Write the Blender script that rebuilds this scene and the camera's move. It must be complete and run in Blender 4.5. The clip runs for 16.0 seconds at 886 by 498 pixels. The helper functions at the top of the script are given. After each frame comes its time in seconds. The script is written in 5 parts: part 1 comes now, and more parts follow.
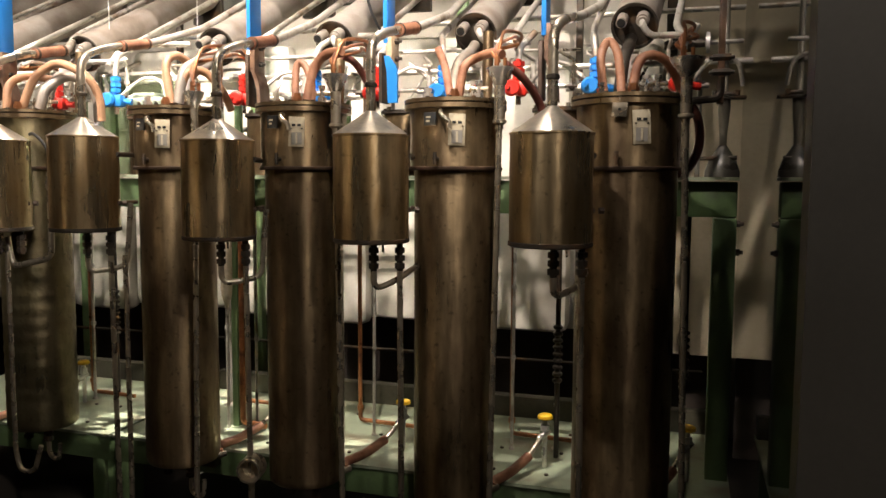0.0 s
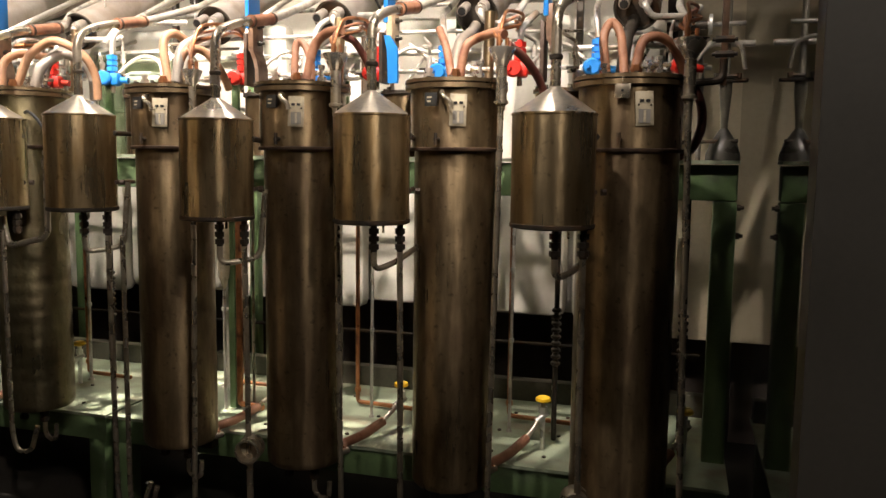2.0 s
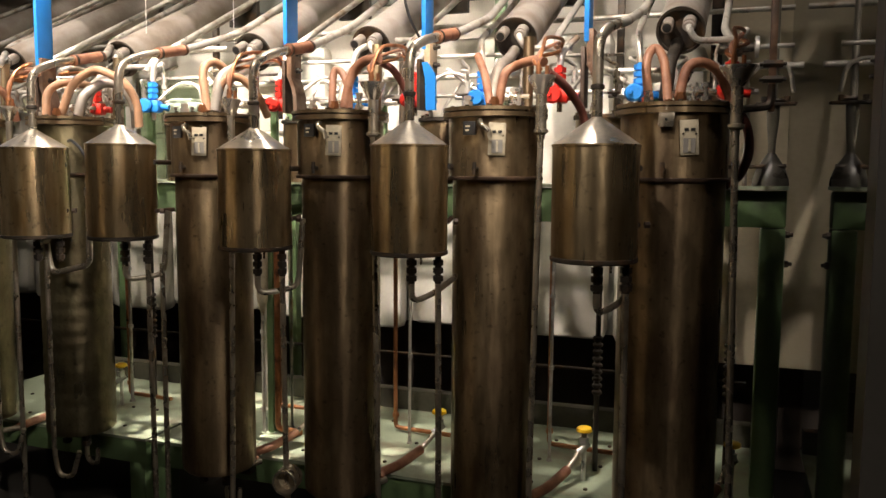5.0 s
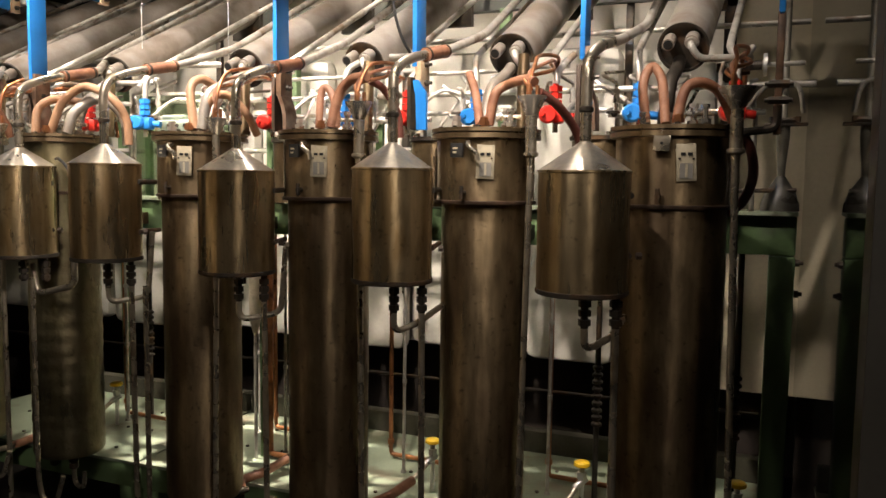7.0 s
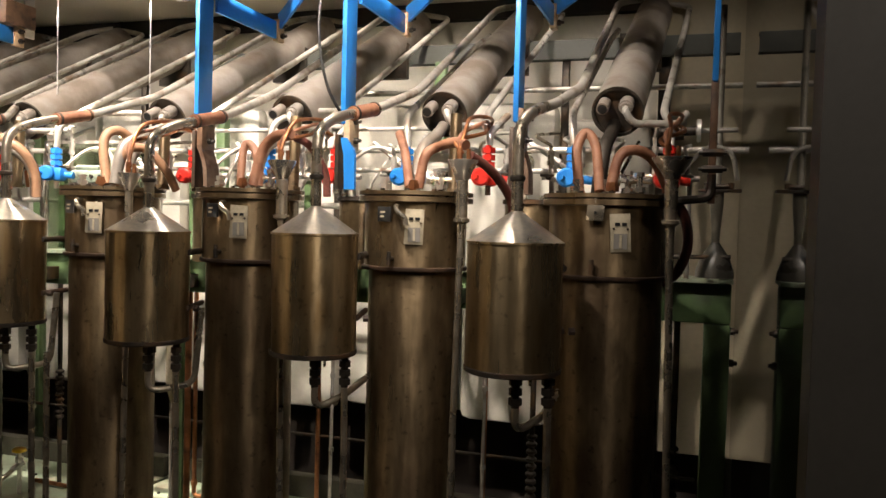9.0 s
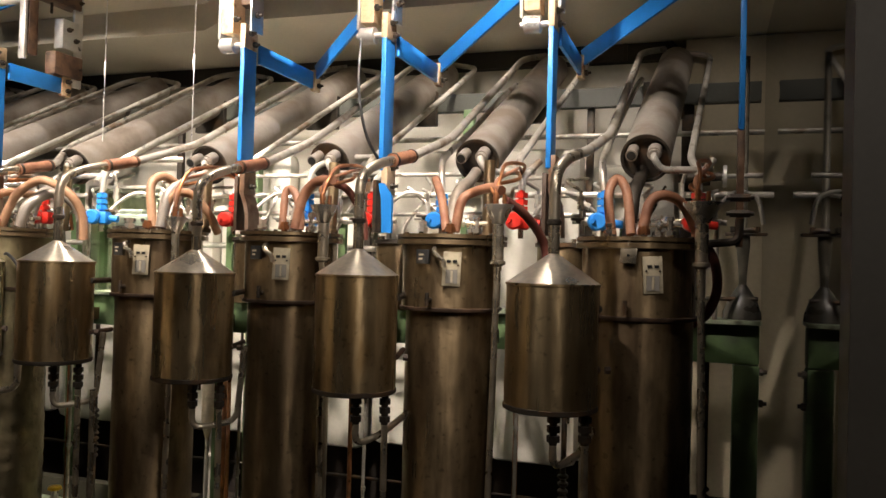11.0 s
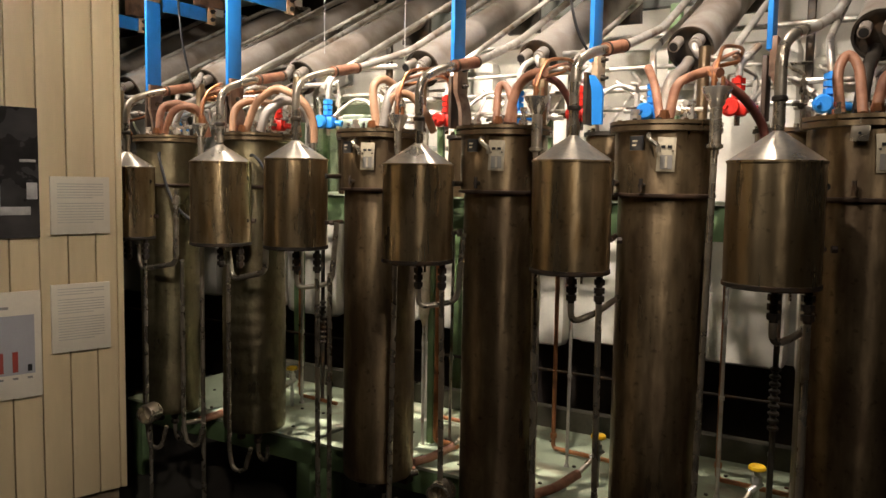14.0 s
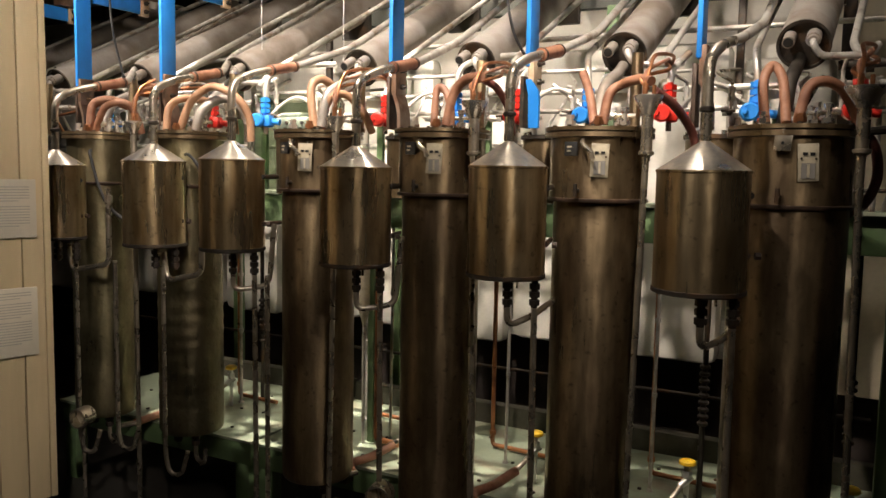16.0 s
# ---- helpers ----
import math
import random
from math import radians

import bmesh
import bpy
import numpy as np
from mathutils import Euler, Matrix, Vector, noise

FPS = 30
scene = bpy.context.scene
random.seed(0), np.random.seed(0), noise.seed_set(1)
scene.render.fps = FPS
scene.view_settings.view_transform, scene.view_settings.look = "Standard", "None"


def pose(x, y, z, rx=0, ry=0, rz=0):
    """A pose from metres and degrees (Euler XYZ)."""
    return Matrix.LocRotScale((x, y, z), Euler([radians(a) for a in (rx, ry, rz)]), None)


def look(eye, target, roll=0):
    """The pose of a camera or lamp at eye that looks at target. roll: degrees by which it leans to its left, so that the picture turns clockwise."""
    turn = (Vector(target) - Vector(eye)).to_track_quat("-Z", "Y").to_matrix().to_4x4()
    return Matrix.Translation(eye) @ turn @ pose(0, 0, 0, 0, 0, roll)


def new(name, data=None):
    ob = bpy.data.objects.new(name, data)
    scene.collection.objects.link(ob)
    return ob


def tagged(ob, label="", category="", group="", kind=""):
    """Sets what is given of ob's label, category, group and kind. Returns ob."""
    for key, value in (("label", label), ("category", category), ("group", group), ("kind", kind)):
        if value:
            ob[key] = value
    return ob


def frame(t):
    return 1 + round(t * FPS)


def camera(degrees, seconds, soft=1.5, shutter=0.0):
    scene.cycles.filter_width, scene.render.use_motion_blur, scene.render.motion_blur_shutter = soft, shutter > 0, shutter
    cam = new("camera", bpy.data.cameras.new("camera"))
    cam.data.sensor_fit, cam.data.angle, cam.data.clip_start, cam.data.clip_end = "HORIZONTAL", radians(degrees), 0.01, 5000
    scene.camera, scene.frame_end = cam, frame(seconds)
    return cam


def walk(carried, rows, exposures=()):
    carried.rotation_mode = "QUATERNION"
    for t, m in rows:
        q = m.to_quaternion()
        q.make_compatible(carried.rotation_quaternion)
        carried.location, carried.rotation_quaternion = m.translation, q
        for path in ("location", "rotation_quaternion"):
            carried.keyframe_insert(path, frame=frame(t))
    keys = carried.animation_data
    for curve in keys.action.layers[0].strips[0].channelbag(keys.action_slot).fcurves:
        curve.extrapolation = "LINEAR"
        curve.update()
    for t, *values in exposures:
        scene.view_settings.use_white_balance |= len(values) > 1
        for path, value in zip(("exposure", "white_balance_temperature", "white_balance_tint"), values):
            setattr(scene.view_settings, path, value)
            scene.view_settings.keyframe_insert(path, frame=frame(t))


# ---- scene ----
cam = camera(58.4, 16.0)
PATH = [
    (0, (0.699, -2.379, 1.482), (0.11, -0.476, 1.306), 0.3),
    (0.5, (0.686, -2.389, 1.473), (0.099, -0.486, 1.292), 0.4),
    (1, (0.684, -2.387, 1.466), (0.095, -0.485, 1.276), 0.6),
    (1.5, (0.683, -2.383, 1.472), (0.092, -0.483, 1.269), 0.6),
    (2, (0.676, -2.376, 1.469), (0.104, -0.471, 1.256), 0.7),
    (2.5, (0.667, -2.373, 1.464), (0.105, -0.466, 1.247), 0.8),
    (3, (0.667, -2.365, 1.474), (0.119, -0.455, 1.253), 0.7),
    (3.5, (0.668, -2.365, 1.492), (0.125, -0.451, 1.286), 0.7),
    (4, (0.657, -2.36, 1.52), (0.079, -0.456, 1.32), 0.4),
    (4.5, (0.651, -2.345, 1.529), (0.026, -0.456, 1.33), 0.3),
    (7, (0.74, -2.183, 1.583), (0.008, -0.33, 1.408), 0.7),
    (7.5, (0.67, -2.071, 1.6), (0.0, -0.193, 1.442), 1.1),
    (8, (0.72, -2.021, 1.624), (0.056, -0.136, 1.55), 1.3),
    (8.5, (0.77, -2.023, 1.622), (0.138, -0.126, 1.551), 1.4),
    (9, (0.736, -2.058, 1.657), (0.138, -0.151, 1.583), 1.5),
    (11.5, (0.69, -2.165, 1.651), (0.022, -0.281, 1.703), 1.3),
    (12, (0.672, -2.18, 1.648), (-0.127, -0.347, 1.686), 1.2),
    (12.5, (0.653, -2.205, 1.64), (-0.294, -0.443, 1.66), 1.0),
    (13, (0.633, -2.223, 1.598), (-0.441, -0.535, 1.585), 0.7),
    (13.5, (0.583, -2.277, 1.551), (-0.502, -0.6, 1.448), 0.6),
    (14, (0.666, -2.288, 1.542), (-0.379, -0.591, 1.377), 0.9),
    (14.5, (0.733, -2.263, 1.556), (-0.283, -0.55, 1.377), 0.8),
    (15, (0.71, -2.246, 1.574), (-0.282, -0.521, 1.375), 0.9),
    (15.5, (0.694, -2.266, 1.592), (-0.26, -0.52, 1.394), 1.0),
    (16, (0.689, -2.278, 1.593), (-0.236, -0.515, 1.399), 1.1),
]
walk(cam, [(t, look(eye, target, roll)) for t, eye, target, roll in PATH], exposures=[(0.0, 0.66), (3.0, 0.70), (4.5, 0.58), (7.0, 0.40), (9.0, 0.34), (11.5, 0.18), (13.0, 0.18), (14.5, 0.27), (16.0, 0.28)])

# ---- light ----
world = bpy.data.worlds.new("World")
world.use_nodes = True
world.node_tree.nodes["Background"].inputs[0].default_value = (0.02, 0.018, 0.015, 1)
world.node_tree.nodes["Background"].inputs[1].default_value = 0.2
scene.world = world
scene.view_settings.exposure = 0.3


def spot(eye, target, watts, degrees, blend=0.5, size=0.03, color=(1.0, 0.88, 0.775)):
    lamp = bpy.data.lights.new("spot_lamp", "SPOT")
    lamp.energy, lamp.spot_size, lamp.spot_blend, lamp.shadow_soft_size, lamp.color = watts, radians(degrees), blend, size, color
    ob = new("spot_lamp", lamp)
    ob.matrix_world = look(eye, target)
    return ob


SPOTS = [
    ((-2.75, -0.68, 3.08), (-2.30, 0.36, 1.95), 220, 38),
    ((-1.70, -0.68, 3.08), (-1.68, 0.46, 2.04), 320, 42),
    ((-1.05, -0.68, 3.08), (-1.07, 0.46, 2.04), 400, 41),
    ((-0.10, -0.68, 3.08), (-0.08, 0.46, 2.04), 270, 42),
    ((0.44, -0.68, 3.08), (0.40, 0.36, 2.05), 46, 37),
    ((-2.12, 0.44, 3.08), (-2.12, 0.66, 0.40), 330, 19),
    ((-1.47, 0.44, 3.08), (-1.47, 0.66, 0.40), 480, 20),
    ((-0.88, 0.44, 3.08), (-0.90, 0.56, 0.40), 340, 18),
    ((-0.33, 0.44, 3.08), (-0.33, 0.70, 0.40), 165, 15),
    ((0.22, 0.44, 3.08), (0.22, 0.72, 0.40), 85, 16),
    # unseen, added next to the deck lamps to brighten the drum cones
    ((0.14, 0.40, 3.08), (0.24, -0.18, 1.66), 32, 28),
    ((-0.42, 0.40, 3.08), (-0.46, -0.18, 1.66), 46, 34),
    ((-1.18, 0.40, 3.08), (-1.20, -0.18, 1.66), 46, 36),
    ((-1.80, 0.40, 3.08), (-1.95, -0.18, 1.66), 40, 34),
    # unseen, added to brighten the far switch brackets
    ((-2.15, -0.68, 3.08), (-2.45, 0.45, 2.55), 75, 46),
    # unseen visitor-side lamps, added to brighten drums, partition and boards
    ((-0.25, -1.2, 3.08), (0.30, -0.05, 1.50), 47, 32),
    ((0.75, -1.9, 3.08), (-0.45, -0.05, 1.55), 50, 36),
    ((-0.75, -1.8, 3.08), (-1.35, -0.05, 1.70), 46, 25),
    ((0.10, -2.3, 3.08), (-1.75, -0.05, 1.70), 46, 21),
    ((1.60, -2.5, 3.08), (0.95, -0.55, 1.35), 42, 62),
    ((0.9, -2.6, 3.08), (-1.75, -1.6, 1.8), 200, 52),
]
# unseen lamps added under the soffit to brighten the wall behind
WASH = [(0.74, 2.5), (0.23, 9), (-0.33, 20), (-0.86, 26), (-1.44, 20), (-2.06, 14), (-2.66, 9)]
for x, watts in WASH:
    spot((x, 1.06, 2.725), (x, 1.80, 1.80 if x < 0.7 else 2.05), watts, 92, 1.0)
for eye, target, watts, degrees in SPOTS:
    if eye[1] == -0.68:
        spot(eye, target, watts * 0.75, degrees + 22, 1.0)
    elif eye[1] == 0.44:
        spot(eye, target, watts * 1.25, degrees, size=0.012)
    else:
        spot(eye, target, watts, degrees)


# ---- materials ----
def material(name, color, rough=0.5, metal=0.0, vary=0.18, scale=6.0, grain=60.0, bump=0.15, stretch=1.0,
             stain=None, stain_at=0.58, stain_scale=3.0, rough_vary=0.12, coat=0.0, per_object=0.0, brushed=0.0, dents=0.0, streak=0.0):
    m = bpy.data.materials.new(name)
    m.use_nodes = True
    nt = m.node_tree
    n, link = nt.nodes, nt.links
    b = n["Principled BSDF"]
    geo = n.new("ShaderNodeNewGeometry")
    mapping = n.new("ShaderNodeMapping")
    mapping.inputs["Scale"].default_value = (1, 1, stretch)
    link.new(geo.outputs["Position"], mapping.inputs["Vector"])

    def tex(s, detail, vec):
        t = n.new("ShaderNodeTexNoise")
        t.inputs["Scale"].default_value, t.inputs["Detail"].default_value = s, detail
        link.new(vec, t.inputs["Vector"])
        return t.outputs["Fac"]

    big, fine = tex(scale, 4, mapping.outputs[0]), tex(grain, 3, mapping.outputs[0])
    mix = n.new("ShaderNodeMath")
    mix.operation = "MULTIPLY_ADD"
    link.new(fine, mix.inputs[0])
    mix.inputs[1].default_value = 0.4
    link.new(big, mix.inputs[2])
    ramp = n.new("ShaderNodeMapRange")
    ramp.inputs[1].default_value, ramp.inputs[2].default_value = 0.45, 0.95
    ramp.inputs[3].default_value, ramp.inputs[4].default_value = 1 - vary, 1 + vary
    link.new(mix.outputs[0], ramp.inputs[0])
    tone = n.new("ShaderNodeVectorMath")
    tone.operation = "SCALE"
    tone.inputs[0].default_value = color
    link.new(ramp.outputs[0], tone.inputs["Scale"])
    out = tone.outputs[0]
    if per_object:
        info = n.new("ShaderNodeObjectInfo")
        span = n.new("ShaderNodeMapRange")
        span.inputs[3].default_value, span.inputs[4].default_value = 1 - per_object, 1 + per_object
        link.new(info.outputs["Random"], span.inputs[0])
        more = n.new("ShaderNodeVectorMath")
        more.operation = "SCALE"
        link.new(out, more.inputs[0])
        link.new(span.outputs[0], more.inputs["Scale"])
        out = more.outputs[0]
    rr = n.new("ShaderNodeMapRange")
    rr.inputs[1].default_value, rr.inputs[2].default_value = 0.3, 0.7
    rr.inputs[3].default_value, rr.inputs[4].default_value = max(0.02, rough - rough_vary), min(1, rough + rough_vary)
    link.new(big, rr.inputs[0])
    rough_out = rr.outputs[0]
    if stain:
        mapping_b = n.new("ShaderNodeMapping")
        mapping_b.inputs["Scale"].default_value = (1, 1, stretch ** 0.9)
        link.new(geo.outputs["Position"], mapping_b.inputs["Vector"])
        patch = tex(stain_scale, 8, mapping_b.outputs[0])
        edge = n.new("ShaderNodeMapRange")
        edge.inputs[1].default_value, edge.inputs[2].default_value = stain_at - 0.09, stain_at + 0.10
        link.new(patch, edge.inputs[0])
        blend = n.new("ShaderNodeMix")
        blend.data_type = "RGBA"
        link.new(edge.outputs[0], blend.inputs["Factor"])
        link.new(out, blend.inputs[6])
        blend.inputs[7].default_value = (*stain, 1)
        out = blend.outputs[2]
        dull = n.new("ShaderNodeMath")
        dull.operation = "MULTIPLY_ADD"
        link.new(edge.outputs[0], dull.inputs[0])
        dull.inputs[1].default_value = 0.10
        link.new(rough_out, dull.inputs[2])
        rough_out = dull.outputs[0]
    if streak:
        # fine upright wear lines, and small dull specks
        lines = n.new("ShaderNodeMapping")
        lines.inputs["Scale"].default_value = (1, 1, 0.07)
        link.new(geo.outputs["Position"], lines.inputs["Vector"])
        wear = tex(60, 6, lines.outputs[0])
        level = n.new("ShaderNodeMapRange")
        level.inputs[1].default_value, level.inputs[2].default_value = 0.30, 0.70
        level.inputs[3].default_value, level.inputs[4].default_value = 1 - 0.3 * streak, 1 + 0.3 * streak
        link.new(wear, level.inputs[0])
        speck = n.new("ShaderNodeMapRange")
        speck.inputs[1].default_value, speck.inputs[2].default_value = 0.60, 0.72
        speck.inputs[3].default_value, speck.inputs[4].default_value = 1.0, 1 - 1.1 * streak
        link.new(tex(48, 6, geo.outputs["Position"]), speck.inputs[0])
        both = n.new("ShaderNodeMath")
        both.operation = "MULTIPLY"
        link.new(level.outputs[0], both.inputs[0])
        link.new(speck.outputs[0], both.inputs[1])
        worn = n.new("ShaderNodeVectorMath")
        worn.operation = "SCALE"
        link.new(out, worn.inputs[0])
        link.new(both.outputs[0], worn.inputs["Scale"])
        out = worn.outputs[0]
        gloss = n.new("ShaderNodeMath")
        gloss.operation = "MULTIPLY_ADD"
        link.new(wear, gloss.inputs[0])
        gloss.inputs[1].default_value = 0.22
        link.new(rough_out, gloss.inputs[2])
        less = n.new("ShaderNodeMath")
        less.operation = "SUBTRACT"
        link.new(gloss.outputs[0], less.inputs[0])
        less.inputs[1].default_value = 0.11
        rough_out = less.outputs[0]
    link.new(out, b.inputs["Base Color"])
    link.new(rough_out, b.inputs["Roughness"])
    b.inputs["Metallic"].default_value = metal
    b.inputs["Coat Weight"].default_value = coat
    if brushed:
        tangent = n.new("ShaderNodeTangent")
        tangent.direction_type, tangent.axis = "RADIAL", "Z"
        link.new(tangent.outputs[0], b.inputs["Tangent"])
        b.inputs["Anisotropic"].default_value, b.inputs["Anisotropic Rotation"].default_value = brushed, 0.25
    if bump:
        bm = n.new("ShaderNodeBump")
        bm.inputs["Strength"].default_value, bm.inputs["Distance"].default_value = bump, 0.004
        link.new(mix.outputs[0], bm.inputs["Height"])
        if dents:
            wide = n.new("ShaderNodeBump")
            wide.inputs["Strength"].default_value, wide.inputs["Distance"].default_value = dents, 0.012
            link.new(tex(13, 3, geo.outputs["Position"]), wide.inputs["Height"])
            link.new(wide.outputs[0], bm.inputs["Normal"])
        link.new(bm.outputs[0], b.inputs["Normal"])
    return m


STEEL_CELL = material("stained_steel", (0.232, 0.168, 0.093), 0.35, 0.74, 0.45, 8, 55, 0.2, 0.3, stain=(0.125, 0.084, 0.046), stain_at=0.54, stain_scale=11, rough_vary=0.11, brushed=0.82, dents=0.34, per_object=0.10, streak=0.42)
STEEL_DRUM = material("brushed_steel", (0.46, 0.348, 0.198), 0.29, 0.80, 0.42, 10, 60, 0.15, 0.2, stain=(0.27, 0.180, 0.082), stain_at=0.55, stain_scale=13, rough_vary=0.08, brushed=0.86, dents=0.30, per_object=0.16, streak=0.36)
STEEL_BARE = material("rippled_bare_steel", (0.215, 0.185, 0.105), 0.36, 0.88, 0.4, 8, 50, 0.14, 0.6, stain=(0.16, 0.13, 0.075), stain_at=0.55, stain_scale=6, rough_vary=0.12, brushed=0.6, dents=0.6, streak=0.30)
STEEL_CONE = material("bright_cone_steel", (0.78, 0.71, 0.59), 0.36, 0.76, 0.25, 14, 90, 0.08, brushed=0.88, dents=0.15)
STEEL_PIPE = material("bare_steel_pipe", (0.46, 0.405, 0.315), 0.29, 0.82, 0.2, 18, 120, 0.06, stain=(0.26, 0.20, 0.14), stain_at=0.66, stain_scale=14)
GREY_PIPE = material("grey_painted_pipe", (0.50, 0.47, 0.415), 0.36, 0.35, 0.22, 12, 120, 0.08, stain=(0.26, 0.19, 0.135), stain_at=0.60, stain_scale=15)
DARK_STEEL = material("dark_oily_steel", (0.06, 0.05, 0.04), 0.52, 0.6, 0.35, 16, 110, 0.15, stain=(0.14, 0.08, 0.04), stain_at=0.6, stain_scale=12)
LAGGING = material("grey_lagging", (0.38, 0.34, 0.295), 0.44, 0.35, 0.18, 5, 70, 0.12, stain=(0.235, 0.19, 0.15), stain_at=0.54, stain_scale=5)
RUBBER = material("terracotta_rubber", (0.32, 0.150, 0.085), 0.55, 0, 0.25, 20, 110, 0.12, stain=(0.19, 0.075, 0.04), stain_at=0.55, stain_scale=14)
# lighter copy of RUBBER, with strong light on the left hoses in its colour
LIT_RUBBER = material("lit_terracotta_rubber", (0.42, 0.235, 0.135), 0.5, 0, 0.2, 18, 110, 0.1, stain=(0.40, 0.20, 0.10), stain_at=0.6, stain_scale=12)
RUBBER_DARK = material("dark_red_rubber", (0.15, 0.05, 0.036), 0.5, 0, 0.25, 20, 110, 0.12)
BLACK_RUBBER = material("black_rubber", (0.02, 0.02, 0.02), 0.45, 0, 0.3, 20, 110, 0.08)
COPPER = material("copper_pipe", (0.46, 0.20, 0.09), 0.38, 0.85, 0.3, 14, 90, 0.06, stain=(0.16, 0.08, 0.05), stain_at=0.6, stain_scale=12)
BLUE = material("blue_paint", (0.022, 0.24, 0.72), 0.42, 0, 0.10, 8, 80, 0.08, stain=(0.012, 0.13, 0.42), stain_at=0.68, stain_scale=7)
RED = material("red_paint", (0.60, 0.025, 0.015), 0.38, 0, 0.15, 18, 90, 0.08)
YELLOW = material("yellow_paint", (0.80, 0.50, 0.02), 0.4, 0, 0.12, 18, 90, 0.06)
BAKELITE = material("brown_insulator", (0.17, 0.095, 0.055), 0.5, 0, 0.25, 20, 90, 0.1, stain=(0.07, 0.04, 0.025), stain_at=0.55, stain_scale=16)
TAN = material("tan_insulator", (0.58, 0.42, 0.26), 0.5, 0, 0.2, 22, 90, 0.1, stain=(0.28, 0.15, 0.07), stain_at=0.6, stain_scale=22)
POLISHED = material("polished_steel", (0.70, 0.65, 0.57), 0.28, 0.85, 0.15, 14, 90, 0.04)
RACK = material("dull_rack_paint", (0.060, 0.062, 0.050), 0.55, 0, 0.2, 8, 80, 0.1)
DARK_BAR = material("blackened_bar", (0.06, 0.038, 0.026), 0.5, 0.2, 0.3, 18, 90, 0.12, stain=(0.15, 0.085, 0.05), stain_at=0.62, stain_scale=14)
SILVER = material("bright_plate", (0.72, 0.70, 0.66), 0.36, 0.7, 0.15, 14, 90, 0.06)
GREEN = material("green_frame_paint", (0.125, 0.195, 0.085), 0.45, 0, 0.16, 7, 80, 0.1, stain=(0.085, 0.115, 0.065), stain_at=0.62, stain_scale=8)
GREEN_TOP = material("worn_green_plate", (0.34, 0.40, 0.28), 0.42, 0, 0.16, 5, 60, 0.08, stain=(0.27, 0.25, 0.17), stain_at=0.60, stain_scale=6)
CREAM = material("cream_wall_paint", (0.62, 0.54, 0.38), 0.55, 0, 0.12, 2.5, 60, 0.08, stain=(0.46, 0.39, 0.28), stain_at=0.62, stain_scale=2.2)
PANEL = material("off_white_panel", (0.70, 0.66, 0.57), 0.5, 0, 0.10, 3, 60, 0.06, stain=(0.55, 0.50, 0.42), stain_at=0.64, stain_scale=3)
PLANK = material("cream_boards", (0.62, 0.495, 0.295), 0.5, 0, 0.10, 3, 50, 0.10, 0.15, per_object=0.05)
PLANK_GAP = material("board_backing", (0.16, 0.12, 0.07), 0.7, 0, 0.2, 6, 60, 0.1)
DARK_WALL = material("dark_grey_wall", (0.075, 0.07, 0.06), 0.6, 0, 0.12, 3, 80, 0.06)
# near-black brown painted in for the shade under the wall panels
RECESS_SHADE = material("recess_shade", (0.05, 0.038, 0.030), 0.8, 0, 0.3, 3, 50, 0.1)
FLOOR = material("dark_floor", (0.05, 0.045, 0.038), 0.5, 0, 0.3, 3, 60, 0.1)
CEILING = material("dark_ceiling", (0.045, 0.045, 0.048), 0.7, 0, 0.2, 3, 60, 0.08)
SOFFIT = material("cream_soffit", (0.68, 0.62, 0.50), 0.6, 0, 0.10, 2, 60, 0.06)
RUSTED = material("rusty_grey_bar", (0.20, 0.135, 0.095), 0.5, 0.3, 0.3, 16, 90, 0.12, stain=(0.11, 0.055, 0.03), stain_at=0.52, stain_scale=13)
TANK_GLASS = material("green_tank_glass", (0.62, 0.70, 0.58), 0.05, 0, 0.08, 5, 40, 0.0, rough_vary=0.02)
TANK_GLASS.node_tree.nodes["Principled BSDF"].inputs["Transmission Weight"].default_value = 1.0
MOTOR = material("grey_green_casting", (0.20, 0.235, 0.18), 0.5, 0, 0.2, 14, 90, 0.12)
LIT_LENS = material("lit_lens", (0.9, 0.85, 0.75), 0.4, 0, 0.02, 10, 60, 0.0)
LIT_LENS.node_tree.nodes["Principled BSDF"].inputs["Emission Color"].default_value = (1.0, 0.90, 0.78, 1)
LIT_LENS.node_tree.nodes["Principled BSDF"].inputs["Emission Strength"].default_value = 9.0
KERB = material("dull_kerb_paint", (0.080, 0.074, 0.050), 0.6, 0, 0.3, 7, 70, 0.12, stain=(0.07, 0.06, 0.045), stain_at=0.56, stain_scale=9)
DUCT = material("dark_duct_sheet", (0.040, 0.034, 0.029), 0.55, 0.2, 0.3, 4, 60, 0.1)
HOOD = material("smoked_hood", (0.060, 0.055, 0.045), 0.35, 0, 0.25, 12, 80, 0.06)
RISER = material("dull_riser", (0.17, 0.155, 0.12), 0.35, 0.2, 0.2, 12, 90, 0.06)
SIDE_GLASS = material("dark_side_glass", (0.02, 0.02, 0.018), 0.03, 0, 0.1, 2, 20, 0.0, rough_vary=0.01)
PAPER = material("white_card", (0.62, 0.56, 0.44), 0.6, 0, 0.06, 12, 120, 0.03)
CARD_INK = material("faint_print", (0.42, 0.39, 0.32), 0.6, 0, 0.1, 20, 120, 0.0)
INK = material("grey_print", (0.26, 0.24, 0.21), 0.6, 0, 0.1, 20, 120, 0.0)
CHART_GREY = material("chart_grey", (0.34, 0.33, 0.33), 0.6, 0, 0.06, 12, 120, 0.0)
CHART_RED = material("chart_red", (0.30, 0.05, 0.035), 0.6, 0, 0.06, 12, 120, 0.0)
